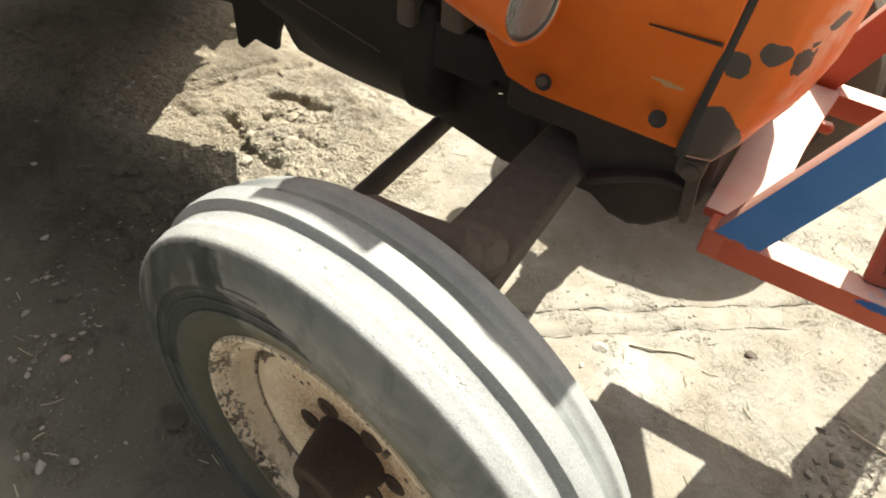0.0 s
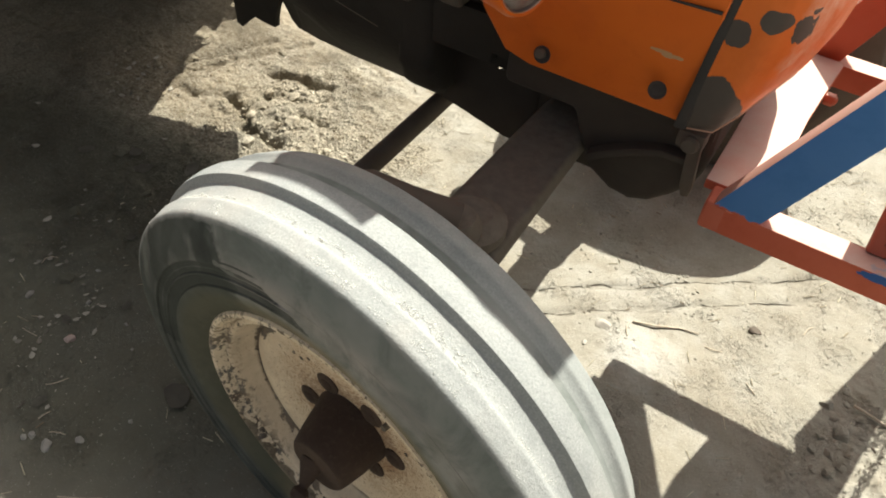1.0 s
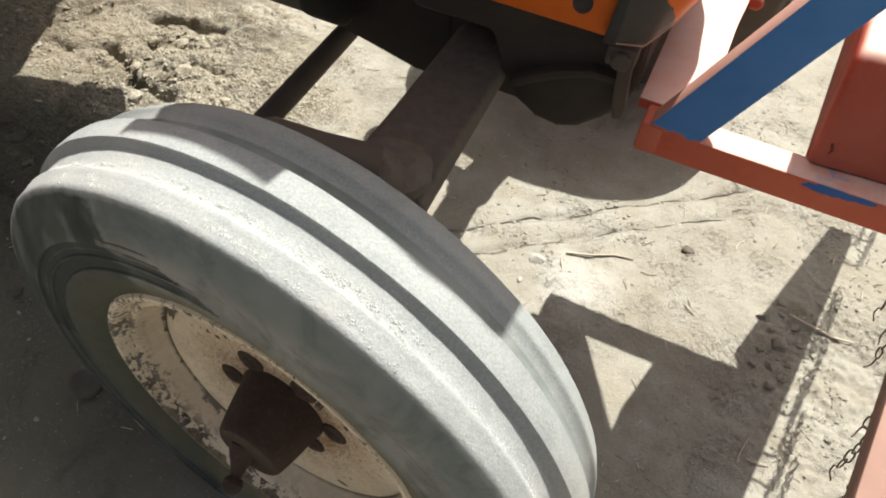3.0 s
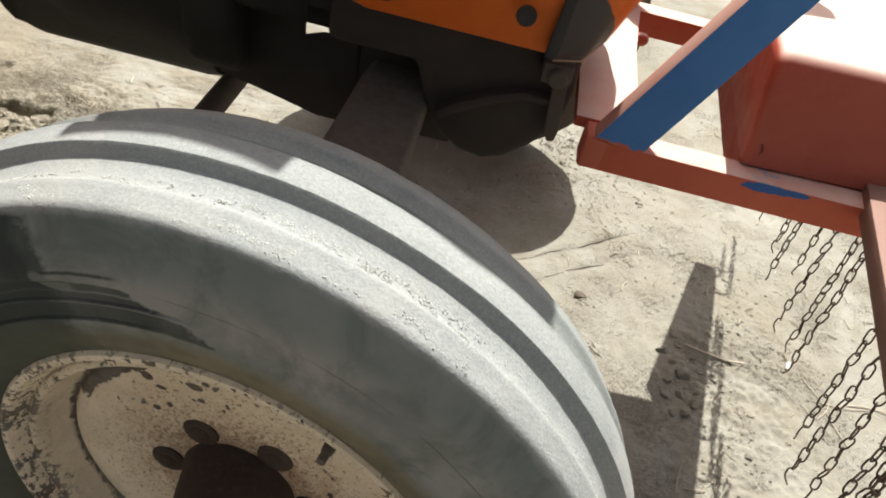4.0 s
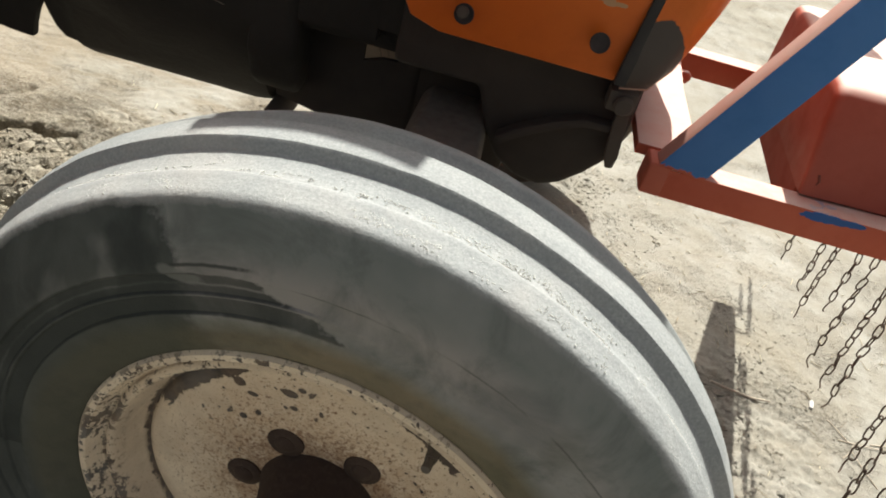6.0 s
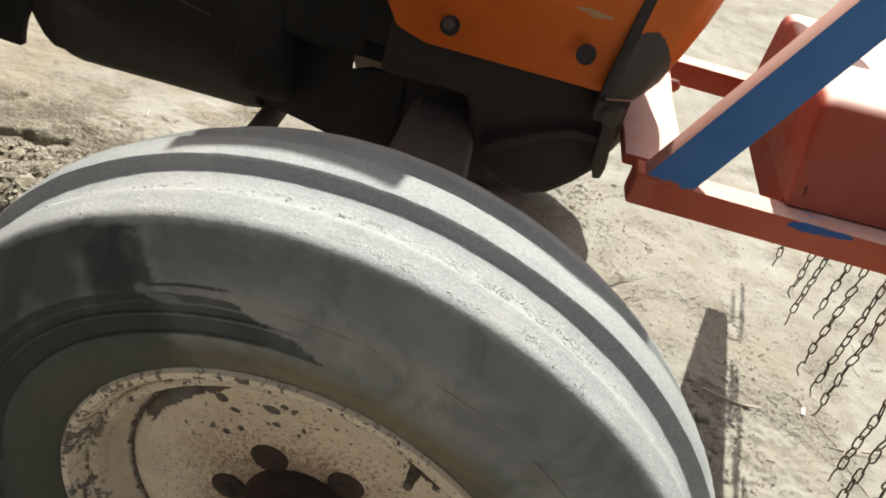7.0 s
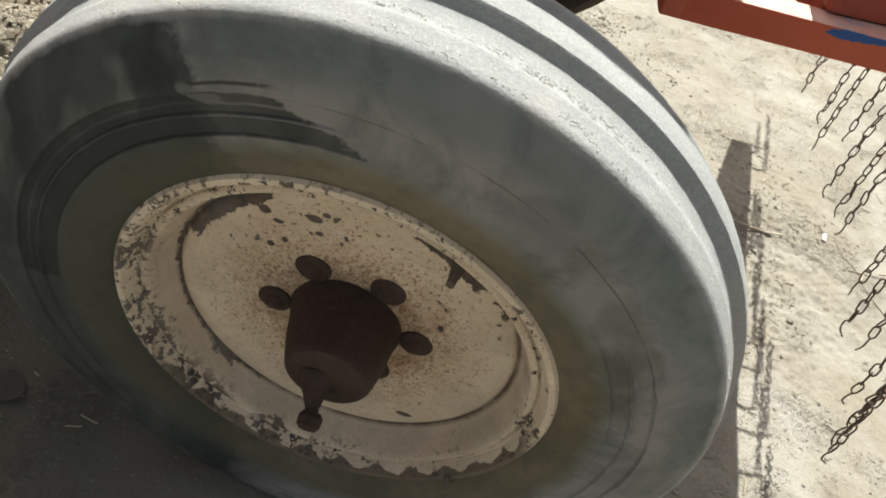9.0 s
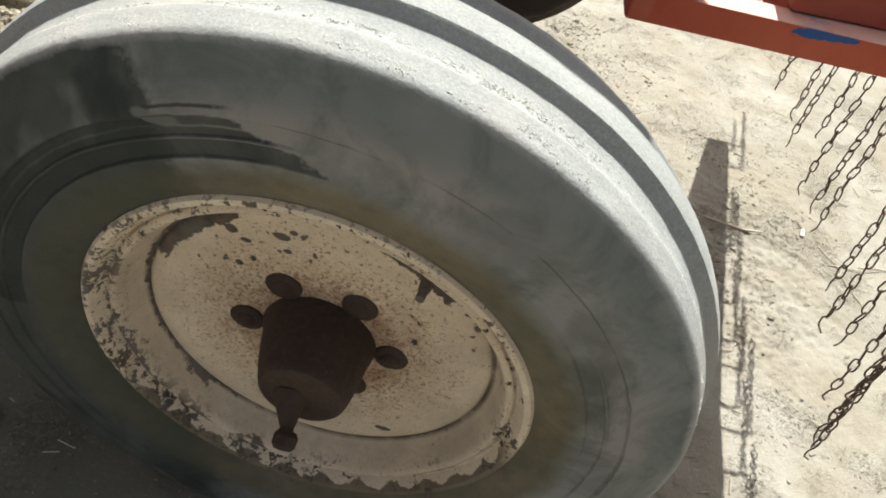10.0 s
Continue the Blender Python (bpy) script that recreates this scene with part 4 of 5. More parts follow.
def make_bodywork():
    # side panel: leans outwards as it rises, bottom edge rising to the rear
    def panel(s):
        out = [(-0.058, 0.686), (-0.02, 0.672), (0.2025, 0.673), (0.2215, 0.905), (0.2255, 1.16), (-0.15, 1.16), (-0.12, 0.86), (-0.09, 0.75)]
        bm = prism(out, "y", -0.004, 0.004, 0.0015, 1)
        for v in bm.verts:
            z = v.co.z
            v.co.y += s * (0.200 + 0.027 * min(1, max(0, (z - 0.665) / 0.06)) + 0.012 * min(1, max(0, (z - 0.72) / 0.4)))
        return bm
    for s in (-1, 1):
        p = part("side_panel", panel(s), ORANGE, tractor, "glossy orange sheet steel side panel")
        crease = prism([(0.124, 0.8395), (0.16, 0.8405), (0.213, 0.8425), (0.213, 0.8465), (0.16, 0.8430), (0.124, 0.8410)], "y", s * 0.2322 - 0.0015, s * 0.2322 + 0.0015, 0.0005, 1)
        part("crease", crease, BLACKRUB, p, "dark crease in the sheet metal")
        for x, z in ((0.006, 0.711), (0.168, 0.722)):
            hole = lathe([(0.0122, 0.001), (0.0121, -0.0006), (0.0108, -0.0009), (0.0082, 0.0012), (0.0001, 0.0016)], 20)
            part("bolt_recess", hole, HOLE, p, "dark recessed bolt hole", pose(x, s * 0.232, z, -12 if s < 0 else 192, 0, 0))
            if x < 0.1:
                part("bolt_head", lathe([(0.0075, 0.002), (0.0072, -0.005), (0.0055, -0.0068), (0.0001, -0.0072)], 14), FLANGE, p, "dusty round bolt head", pose(x - 0.002, s * 0.232, z + 0.002, -12 if s < 0 else 192, 0, 0))
    part("hood", prism([(-0.235, 1.15), (-0.23, 1.193), (-0.18, 1.222), (0, 1.236), (0.18, 1.222), (0.23, 1.193), (0.235, 1.15), (0.215, 1.15), (0, 1.19), (-0.215, 1.15)], "x", -0.98, -0.02, 0.004), ORANGE, tractor, "orange sheet steel hood")
    cowl = joined(prism([(-0.075, -0.225), (0.095, -0.263), (0.096, -0.236), (0.236, -0.238), (0.318, -0.215), (0.33, 0.0), (0.318, 0.215), (0.236, 0.238), (0.095, 0.238), (-0.075, 0.225)], "z", 1.355, 1.404, 0.004),
                  block((-0.07, -0.22, 1.14), (0.30, 0.22, 1.36), 0.01))
    part("front_cowl", cowl, ORANGE, tractor, "orange front cowl")
    # nose cap: chin tucked in, corners opening out as they rise, open below
    levels = [((0.2135, 0.200, 0.664), (0.246, 0.199, 0.671), (0.267, 0.194, 0.702), (0.304, 0.110, 0.733), (0.320, 0.0, 0.736)),
              ((0.2145, 0.217, 0.678), (0.249, 0.214, 0.686), (0.271, 0.200, 0.716), (0.309, 0.110, 0.742), (0.325, 0.0, 0.745)),
              ((0.2165, 0.2265, 0.715), (0.254, 0.2235, 0.722), (0.279, 0.203, 0.742), (0.315, 0.110, 0.758), (0.330, 0.0, 0.760)),
              ((0.2200, 0.2275, 0.765), (0.262, 0.2255, 0.770), (0.290, 0.199, 0.780), (0.322, 0.107, 0.787), (0.334, 0.0, 0.790)),
              ((0.2245, 0.2275, 0.820), (0.269, 0.2265, 0.820), (0.300, 0.196, 0.825), (0.328, 0.103, 0.828), (0.337, 0.0, 0.830)),
              ((0.2310, 0.2275, 0.900), (0.274, 0.2265, 0.900), (0.307, 0.195, 0.900), (0.331, 0.100, 0.900), (0.339, 0.0, 0.900))]
    levels += [tuple((x + 0.003, y * k, z + dz) for x, y, z in levels[5]) for dz, k in ((0.1, 1.0), (0.25, 0.99), (0.32, 0.95), (0.35, 0.85))]
    bm = bmesh.new()
    rows = [[bm.verts.new((x, -y, z)) for x, y, z in lv] + [bm.verts.new((x, y, z)) for x, y, z in lv[-2::-1]] for lv in levels]
    for p, q in zip(rows, rows[1:]):
        for i in range(len(p) - 1):
            bm.faces.new((p[i], p[i + 1], q[i + 1], q[i]))
    bm.faces.new(rows[-1])
    bmesh.ops.subdivide_edges(bm, edges=bm.edges[:], cuts=2, use_grid_fill=True, smooth=0.7)
    bmesh.ops.solidify(bm, geom=bm.faces[:], thickness=0.005)
    part("nose_cap", bm, NOSE, tractor, "orange nose cap with bare scraped patches", smooth=60)
    edge = [(x, -y, z - 0.0005) for x, y, z in levels[0]]
    part("rolled_edge", tube(edge + [(x, -y, z) for x, y, z in edge[-2::-1]], 0.0016, 8), WORN_EDGE, tractor, "worn pale rolled edge of the nose cap")
    for s in (-1, 1):
        part("rubber_seal", prism([(0.2, 0.676), (0.2155, 0.676), (0.2345, 0.92), (0.2385, 1.15), (0.2225, 1.15), (0.2195, 0.905)], "y", s * 0.2225 - 0.0045, s * 0.2225 + 0.0045, 0.003), BLACKRUB, tractor, "black rubber seal strip")
    # headlamp in a bulged housing
    for s in (-1, 1):
        at = pose(-0.008, s * 0.285, 0.843, 0, 0, 73 if s < 0 else 107) @ Matrix.Diagonal((0.9, 0.9, 0.9, 1))
        lamp = part("headlight", lathe([(0.052, 0.012), (0.058, 0.0), (0.0585, 0.02), (0.059, 0.06), (0.056, 0.12), (0.047, 0.18), (0.028, 0.23), (0.0001, 0.24)], 40), ORANGE, tractor, "round headlight in an orange housing", at)
        part("bezel", lathe([(0.0500, 0.004), (0.0510, -0.006), (0.0560, -0.008), (0.0595, -0.002), (0.0595, 0.010)], 40), ORANGE, lamp, "orange painted bezel")
        part("lens_ring", lathe([(0.0495, 0.001), (0.0497, -0.0068), (0.0512, -0.0075), (0.0520, -0.0066), (0.0515, 0.001)], 40), CHROME, lamp, "thin bright ring round the lens")
        part("lens", lathe([(0.0505, 0.0), (0.04, -0.006), (0.02, -0.010), (0.0001, -0.011)], 32), GLASS, lamp, "clear glass lens")
        part("reflector", lathe([(0.0505, 0.002), (0.04, 0.02), (0.02, 0.035), (0.0001, 0.038)], 32), CHROME, lamp)


make_bodywork()


def make_rear():
    W = 0.17
    prof = [(0.36, -W * 0.7), (0.42, -W * 0.92), (0.52, -W), (0.6, -W * 0.93), (0.63, -W * 0.75), (0.64, 0), (0.63, W * 0.75), (0.6, W * 0.93), (0.52, W), (0.42, W * 0.92), (0.36, W * 0.7)]
    lug = block((-0.024, 0.0, 0.6), (0.024, W * 1.02, 0.685), 0.006, 1)
    for v in lug.verts:
        v.co.x -= v.co.y * 0.75
        v.co.z -= 0.05 * (v.co.y / W) ** 2
    lug = mesh_of(lug, "lug", RUBBER)
    tyre = mesh_of(lathe(prof, 64, False), "rear_tyre", RUBBER)
    rim = mesh_of(lathe([(0.36, -0.13), (0.35, -0.1), (0.3, -0.04), (0.1, -0.02), (0.0001, -0.02), (0.0001, 0.02), (0.3, 0.02), (0.35, 0.1), (0.36, 0.13), (0.375, 0.13), (0.34, 0.0), (0.375, -0.13)], 48, True), "rear_rim", RIM)
    for s in (-1, 1):
        w = part("rear_wheel", rim, RIM, tractor, "cream rear wheel", pose(-1.9, s * 0.62, 0.66))
        part("tyre", tyre, RUBBER, w, "large lugged rear tyre")
        for k in range(20):
            part("lug", lug, RUBBER, w, "", pose(0, 0, 0, 0, 18 * k, 0))
            part("lug", lug, RUBBER, w, "", pose(0, 0, 0, 0, 18 * k + 9, 180))
        arc = [(-1.9 + (0.76 + d) * math.cos(radians(a)), 0.66 + (0.76 + d) * math.sin(radians(a))) for d, rng in ((0, range(15, 171, 12)), (0.02, range(168, 14, -12))) for a in rng]
        part("fender", prism(arc, "y", s * 0.62 - 0.2, s * 0.62 + 0.2, 0.002, 1), ORANGE, tractor, "orange rear fender")
    part("rear_axle", tube([(-1.9, -0.6, 0.66), (-1.9, 0.6, 0.66)], 0.1, 20), ENGINE, tractor)
    part("seat", joined(block((-1.65, -0.22, 1.0), (-1.25, 0.22, 1.08), 0.03), block((-1.7, -0.22, 1.05), (-1.62, 0.22, 1.4), 0.03)), BLACKRUB, tractor)
    # footplate outline cut to cast the shadow edge on the soil behind
    part("shadow_footplate", prism([(-1.8, -0.1), (-1.1, -0.1), (-1.1, 0.0), (-1.09, 0.213), (-1.145, 0.331), (-1.183, 0.442), (-1.34, 0.509), (-1.222, 0.743), (-1.8, 0.743)], "z", 0.45, 0.465, 0.002), ENGINE, tractor)
    # unseen slab, added only to shape the same shadow's front corner
    part("shadow_tray", prism([(-1.2, 0.0), (-0.70, 0.0), (-0.695, 0.136), (-0.771, 0.214), (-0.854, 0.290), (-0.965, 0.247), (-1.09, 0.203), (-1.2, 0.2)], "z", 0.45, 0.60, 0.004), ENGINE, tractor)


make_rear()

# ---- front implement ----
frame_thing = thing("front_frame", BASE @ pose(0, 0, 0), "red and blue steel front frame with hanging chains", "implement")


def make_implement():
    for s in (-1, 1):
        lo, hi = sorted((s * 0.248, s * 0.207))
        part("side_beam", block((0.277, lo, 0.5575), (0.685, hi, 0.599), 0.003), RED_PATCHED if s < 0 else RED, frame_thing, "faded red square steel beam")
        lo, hi = sorted((s * 0.2485, s * 0.2065))
        part("beam_end", block((0.2755, lo, 0.5570), (0.306, hi, 0.602), 0.006, 3), RED_OXIDE, frame_thing, "rounded red end of the beam")
        # diagonal brace: red foot, blue upper length, rising forwards
        ux, uz = math.cos(radians(64.5)), math.sin(radians(64.5))
        px, pz = -uz, ux
        def bar(d0, d1, thick):
            a = (0.345, 0.590)
            pts = [(a[0] + d * ux + k * px, a[1] + d * uz + k * pz) for d, k in ((d0[0], 0), (d1, 0), (d1, 0.050), (d0[1], 0.058))]
            y0, y1 = sorted((s * 0.249, s * (0.249 - thick)))
            return prism(pts, "y", y0, y1, 0.0025)
        brace = part("diagonal_brace", bar((0.005, -0.014), 0.62, 0.032), FADED, frame_thing, "diagonal red steel brace with a blue painted outer face")
        brace.data.materials.append(BLUE)
        for p in brace.data.polygons:
            if p.normal.y * s > 0.8:
                p.material_index = 1
    plate = prism([(0.262, -0.206), (0.338, -0.206), (0.344, -0.2), (0.346, 0.02), (0.352, 0.12), (0.358, 0.2), (0.352, 0.206), (0.262, 0.206)], "z", 0.588, 0.604, 0.002)
    part("cross_plate", plate, FADED, frame_thing, "flat cross plate with sun-faded red paint")
    part("bolt", moved(hexnut(0.011, 0.016, 0.0), pose(0, 0, 0, 0, 0, 90)), RED, frame_thing, "red painted bolt head", pose(0.352, 0.112, 0.590))
    # weight box let in between the beams, set a little askew, sides sloping in, edges rounded
    def ring(z, inset, r):
        k = max(0.0, z - 0.6)
        low = 0.0 if z > 0.6015 else 0.018
        def corner(u, v):
            x = 0.4945 - 0.096 * (z - 0.55) + inset if u < 0 else 0.70 - 0.06 * k - inset
            y = -0.2205 + 0.26 * k + low + inset + 0.066 * (x - 0.475) if v < 0 else 0.206 - 0.28 * k - inset
            return Vector((x + 0.072 * y, y))
        pts = []
        cs = [corner(1, 1), corner(-1, 1), corner(-1, -1), corner(1, -1)]
        for i, c in enumerate(cs):
            p, q = (cs[i - 1] - c).normalized(), (cs[(i + 1) % 4] - c).normalized()
            for j in range(7):
                t = j / 6
                pts.append(c + p * r * (1 - t) ** 2 + q * r * t ** 2)
        return pts
    bm = bmesh.new()
    rows = []
    for z, inset, r in ((0.549, 0.0, 0.006), (0.6010, 0.0, 0.008), (0.6020, 0.0, 0.008), (0.718, 0.0, 0.014), (0.727, 0.0015, 0.016), (0.7335, 0.005, 0.018), (0.7375, 0.011, 0.018), (0.7385, 0.018, 0.016)):
        rows.append([bm.verts.new((p.x, p.y, z)) for p in ring(z, inset, r)])
    for p, q in zip(rows, rows[1:]):
        for k in range(len(p)):
            bm.faces.new((p[k], p[(k + 1) % len(p)], q[(k + 1) % len(p)], q[k]))
    bm.faces.new(rows[0]), bm.faces.new(rows[-1])
    part("weight_box", bm, RED_BOX, frame_thing, "brownish red steel box between the beams", None, 60)
    hook = tube([(0, 0.006, 0.022), (0.004, -0.006, 0.018), (0.009, -0.009, 0.006), (0.005, -0.009, -0.004), (-0.003, -0.006, -0.004), (-0.006, 0.0, 0.002)], 0.0032, 8)
    part("hook", hook, BARE_RED, frame_thing, "small dark welded hook", pose(0.487, -0.207, 0.618) @ Matrix.Diagonal((0.6, 0.6, 0.6, 1)))


make_implement()

INV = BASE.inverted()


def make_chains():
    bar = prism([(0.543, 0.06), (0.583, 0.06), (0.672, 1.485), (0.666, 1.503), (0.622, 1.505), (0.579, 1.299), (0.535, 1.085), (0.545, 1.06), (0.59, 1.0), (0.585, 0.7)], "z", 0.584, 0.612, 0.003)
    part("chain_bar", bar, BAR_BROWN, frame_thing, "brownish red bar that carries the chains", INV)
    pts = []
    for k in range(20):
        a = 2 * math.pi * k / 20
        pts.append((0.0048 * math.cos(a), 0, 0.0088 * math.sin(a) + 0.0042 * (1 if math.sin(a) > 0 else -1)))
    link = mesh_of(tube(pts + [pts[0]], 0.0013, 7), "link", CHAIN, 60)
    # open last link, bent into a small hook
    tail = mesh_of(tube([(0.0, 0, 0.011), (0.0045, 0, 0.006), (0.0045, 0, -0.004), (0.0025, 0, -0.010), (-0.002, 0.001, -0.014), (-0.0055, 0.003, -0.017)], 0.0013, 7), "link", CHAIN, 60)
    rng = random.Random(7)
    rows = ((0.662, 0.253, 0.106), (0.650, 0.247, 0.184), (0.672, 0.270, 0.123), (0.660, 0.302, 0.182), (0.668, 0.370, 0.222), (0.655, 0.410, 0.208), (0.668, 0.483, 0.223), (0.662, 0.611, 0.234), (0.673, 0.687, 0.209), (0.659, 0.735, 0.213), (0.666, 0.818, 0.279), (0.654, 0.868, 0.219), (0.664, 0.968, 0.208), (0.660, 1.094, 0.190), (0.667, 1.12, 0.25), (0.70, 1.40, 0.36), (0.685, 1.46, 0.33), (0.71, 1.49, 0.3))
    for x, y, foot in rows:
        n = round((0.578 - foot) / 0.0205)
        lean = rng.uniform(-0.012, 0.012)
        sway = 0.14 if y < 0.27 else 0.09 + rng.uniform(-0.02, 0.02)
        x, y = x - lean * (0.578 - foot), y + sway * (0.578 - foot)
        ch = part("chain", link, CHAIN, frame_thing, "rusty hanging steel chain", INV @ pose(x, y, 0.578))
        part("chain_eye", tube([(0.56 + 0.063 * y, y, 0.598), (x - 0.012, y, 0.598), (x, y, 0.586)], 0.0028, 8), CHAIN, frame_thing, "", INV)
        px, py, z, turn = 0.0, 0.0, 0.0, rng.uniform(0, 90)
        for i in range(1, n):
            z -= 0.0205
            px += 0.0205 * lean + rng.uniform(-0.0008, 0.0008)
            py += rng.uniform(-0.0008, 0.0008) - 0.0205 * sway
            part("link", tail if i == n - 1 else link, CHAIN, ch, "", pose(px, py, z, rng.uniform(-9, 9), rng.uniform(-9, 9), turn + 90 * i + rng.uniform(-25, 25)))


make_chains()


# ---- loose things on the ground ----
def lump(r, seed, sub=2, flat=0.7):
    """A broken clod: a ball cut by random planes, with a crumbly surface."""
    rng = random.Random(int(seed * 10))
    planes = [(Vector((rng.gauss(0, 1), rng.gauss(0, 1), rng.gauss(0, 0.8))).normalized(), rng.uniform(0.5, 0.85)) for _ in range(9)]
    sx, sy = rng.uniform(0.75, 1.3), rng.uniform(0.75, 1.2)
    bm = bmesh.new()
    bmesh.ops.create_icosphere(bm, subdivisions=sub, radius=1.0)
    for v in bm.verts:
        d = v.co.normalized()
        k = 1.0
        for nrm, dist in planes:
            c = d.dot(nrm)
            if c > 0.05:
                k = min(k, dist / c)
        k *= 1 + 0.12 * noise.noise(d * 4 + Vector((seed, 0, 0))) + 0.1 * noise.noise(d * 9 + Vector((0, seed, 0)))
        v.co = Vector((d.x * k * sx, d.y * k * sy, d.z * k * flat)) * r
    return bm


def scatter():
    rng = random.Random(3)
    # single clods and stones that stand out
    spots = ((0.089, 0.703, 0.017), (0.35, 0.903, 0.014), (0.082, 0.638, 0.009), (-0.86, 0.05, 0.022), (-1.02, 0.18, 0.018), (-0.95, 0.33, 0.017), (-1.12, 0.38, 0.02), (-0.92, 0.62, 0.022),
             (-0.88, 0.56, 0.02), (-0.80, 0.66, 0.018), (-0.74, 0.72, 0.017), (-0.878, 0.735, 0.021), (-0.915, 0.70, 0.024), (-1.04, 0.80, 0.016), (-1.15, 0.96, 0.015), (-1.02, 0.79, 0.018), (-1.0, 0.70, 0.016), (-0.97, 0.83, 0.016), (0.64, 0.78, 0.013), (0.7, 0.62, 0.012), (0.193, 1.447, 0.013), (0.242, 1.513, 0.011), (0.3, 1.502, 0.008), (0.235, 1.387, 0.010), (0.335, 1.576, 0.012),
             (0.535, 0.821, 0.014), (0.556, 0.80, 0.010), (0.579, 0.768, 0.017), (0.548, 0.742, 0.011), (0.545, 0.706, 0.015), (0.594, 0.827, 0.012), (0.573, 0.715, 0.012), (0.586, 0.676, 0.016), (0.558, 0.878, 0.010), (0.605, 0.735, 0.010), (0.562, 0.668, 0.009), (0.612, 0.79, 0.009), (0.60, 0.70, 0.011), (0.565, 0.845, 0.009))
    for i, (x, y, r) in enumerate(spots):
        pale = i in (0, 2)
        ob = part("clod", lump(r, i * 3.1, 3, 0.45 if pale else 0.65), PALE if pale else FLANGE if i == 1 else CLOD, None, "", None, 25)
        ob.matrix_world = pose(x, y, ground_height(x, y) + r * 0.02, rng.uniform(-20, 20), rng.uniform(-20, 20), rng.uniform(0, 360))
        tagged(ob, "pale dry clod of earth on the ground" if pale else "dark clod of damp earth on pale soil" if i == 1 else "brown dry clod of crumbly earth on the ground", "clod", "clods of earth")
    base = []
    for s in range(6):
        b = lump(1.0, 40 + s * 5.3, 1, 0.5)
        base.append(([v.co.copy() for v in b.verts], [[v.index for v in f.verts] for f in b.faces]))
        b.free()
    verts, faces = [], []
    def put(x, y, r):
        vs, fs = rng.choice(base)
        o = len(verts)
        m = Matrix.Rotation(rng.uniform(0, 6.28), 3, "Z") @ Matrix.Rotation(rng.uniform(-0.5, 0.5), 3, "X")
        p = Vector((x, y, ground_height(x, y) + r * 0.2))
        verts.extend([tuple(p + r * (m @ v)) for v in vs])
        faces.extend([tuple(o + i for i in f) for f in fs])
    for _ in range(26000):
        x, y = rng.uniform(-1.6, -0.55), rng.gauss(0.78, 0.20)
        edge = 0.93 + 0.2 * noise.noise((x * 4, y * 4, 81)) + 0.55 * (x + 1.0)
        if y > edge and rng.random() < 0.95:
            continue
        if x < -1.08 + 0.1 * noise.noise((x * 5, y * 5, 83)) and rng.random() < 0.7:
            continue
        put(x, y, 0.0009 + (0.0055 if y < 0.9 else 0.0025) * rng.random() ** 6)
    for _ in range(6000):
        mx, my = rng.gauss(0.69, 0.1), rng.gauss(0.78, 0.26)
        if noise.noise((mx * 7, my * 7, 61)) + 0.5 * noise.noise((mx * 21, my * 21, 62)) < 0.05:
            continue
        put(mx, my, 0.0006 + 0.004 * rng.random() ** 8)
    for cx, cy, sp, cnt in ((0.23, 0.88, 0.03, 220), (0.10, 0.72, 0.022, 160), (0.35, 0.9, 0.014, 120), (0.05, 0.95, 0.1, 500), (0.36, 1.32, 0.1, 500), (-0.02, 0.75, 0.05, 160), (0.225, 1.47, 0.05, 700)):
        for _ in range(cnt):
            put(rng.gauss(cx, sp), rng.gauss(cy, sp * 0.7), 0.0008 + 0.0045 * rng.random() ** 6)
    for _ in range(9000):
        mx, my = rng.uniform(-0.4, 1.0), rng.uniform(-0.2, 1.6)
        if noise.noise((mx * 5, my * 5, 71)) + 0.6 * noise.noise((mx * 17, my * 17, 72)) < 0.28:
            continue
        put(mx, my, 0.0005 + 0.0035 * rng.random() ** 7)
    me = bpy.data.meshes.new("soil_crumbs")
    me.from_pydata(verts, [], faces)
    me.materials.append(CLOD)
    tagged(new("soil_crumbs", me), "scattered crumbs of dry soil and grit on the ground", "soil crumbs", kind="stuff")
    # chaff
    verts, faces = [], []
    for _ in range(2600):
        x, y, a = rng.uniform(-1.0, 1.2), rng.uniform(-0.4, 1.9), rng.uniform(0, 6.28)
        if x < -0.2 and y < 0.3 and rng.random() < 0.8:
            continue
        if rng.random() > 0.25 + 0.9 * abs(noise.noise((x * 4, y * 4, 77))) * 2:
            continue
        l, w = 0.003 + 0.028 * rng.random() ** 2.2, rng.uniform(0.0005, 0.0013)
        z = ground_height(x, y) + 0.0025
        d, n = Vector((math.cos(a), math.sin(a), rng.uniform(-0.08, 0.08))), Vector((-math.sin(a), math.cos(a), 0))
        p, o = Vector((x, y, z)), len(verts)
        for k in (-1, 1):
            for u, h in ((-1, 0), (1, 0), (0, 1.4)):
                verts.append(tuple(p + d * (k * l / 2) + n * (u * w) + Vector((0, 0, h * w))))
        faces += [(o, o + 1, o + 4, o + 3), (o + 1, o + 2, o + 5, o + 4), (o + 2, o, o + 3, o + 5), (o, o + 2, o + 1), (o + 3, o + 4, o + 5)]
    me = bpy.data.meshes.new("chaff")
    me.from_pydata(verts, [], faces)
    me.materials.append(STRAW)
    tagged(new("chaff", me), "short bits of dry straw strewn over the soil", "straw", kind="stuff")

    def twig(pts, r, label):
        ob = part("twig", tube([(x, y, ground_height(x, y) + r + h) for x, y, h in pts], r, 8, [1, 0.95, 0.85, 0.6][:len(pts)]), TWIG, None)
        tagged(ob, label, "twig")
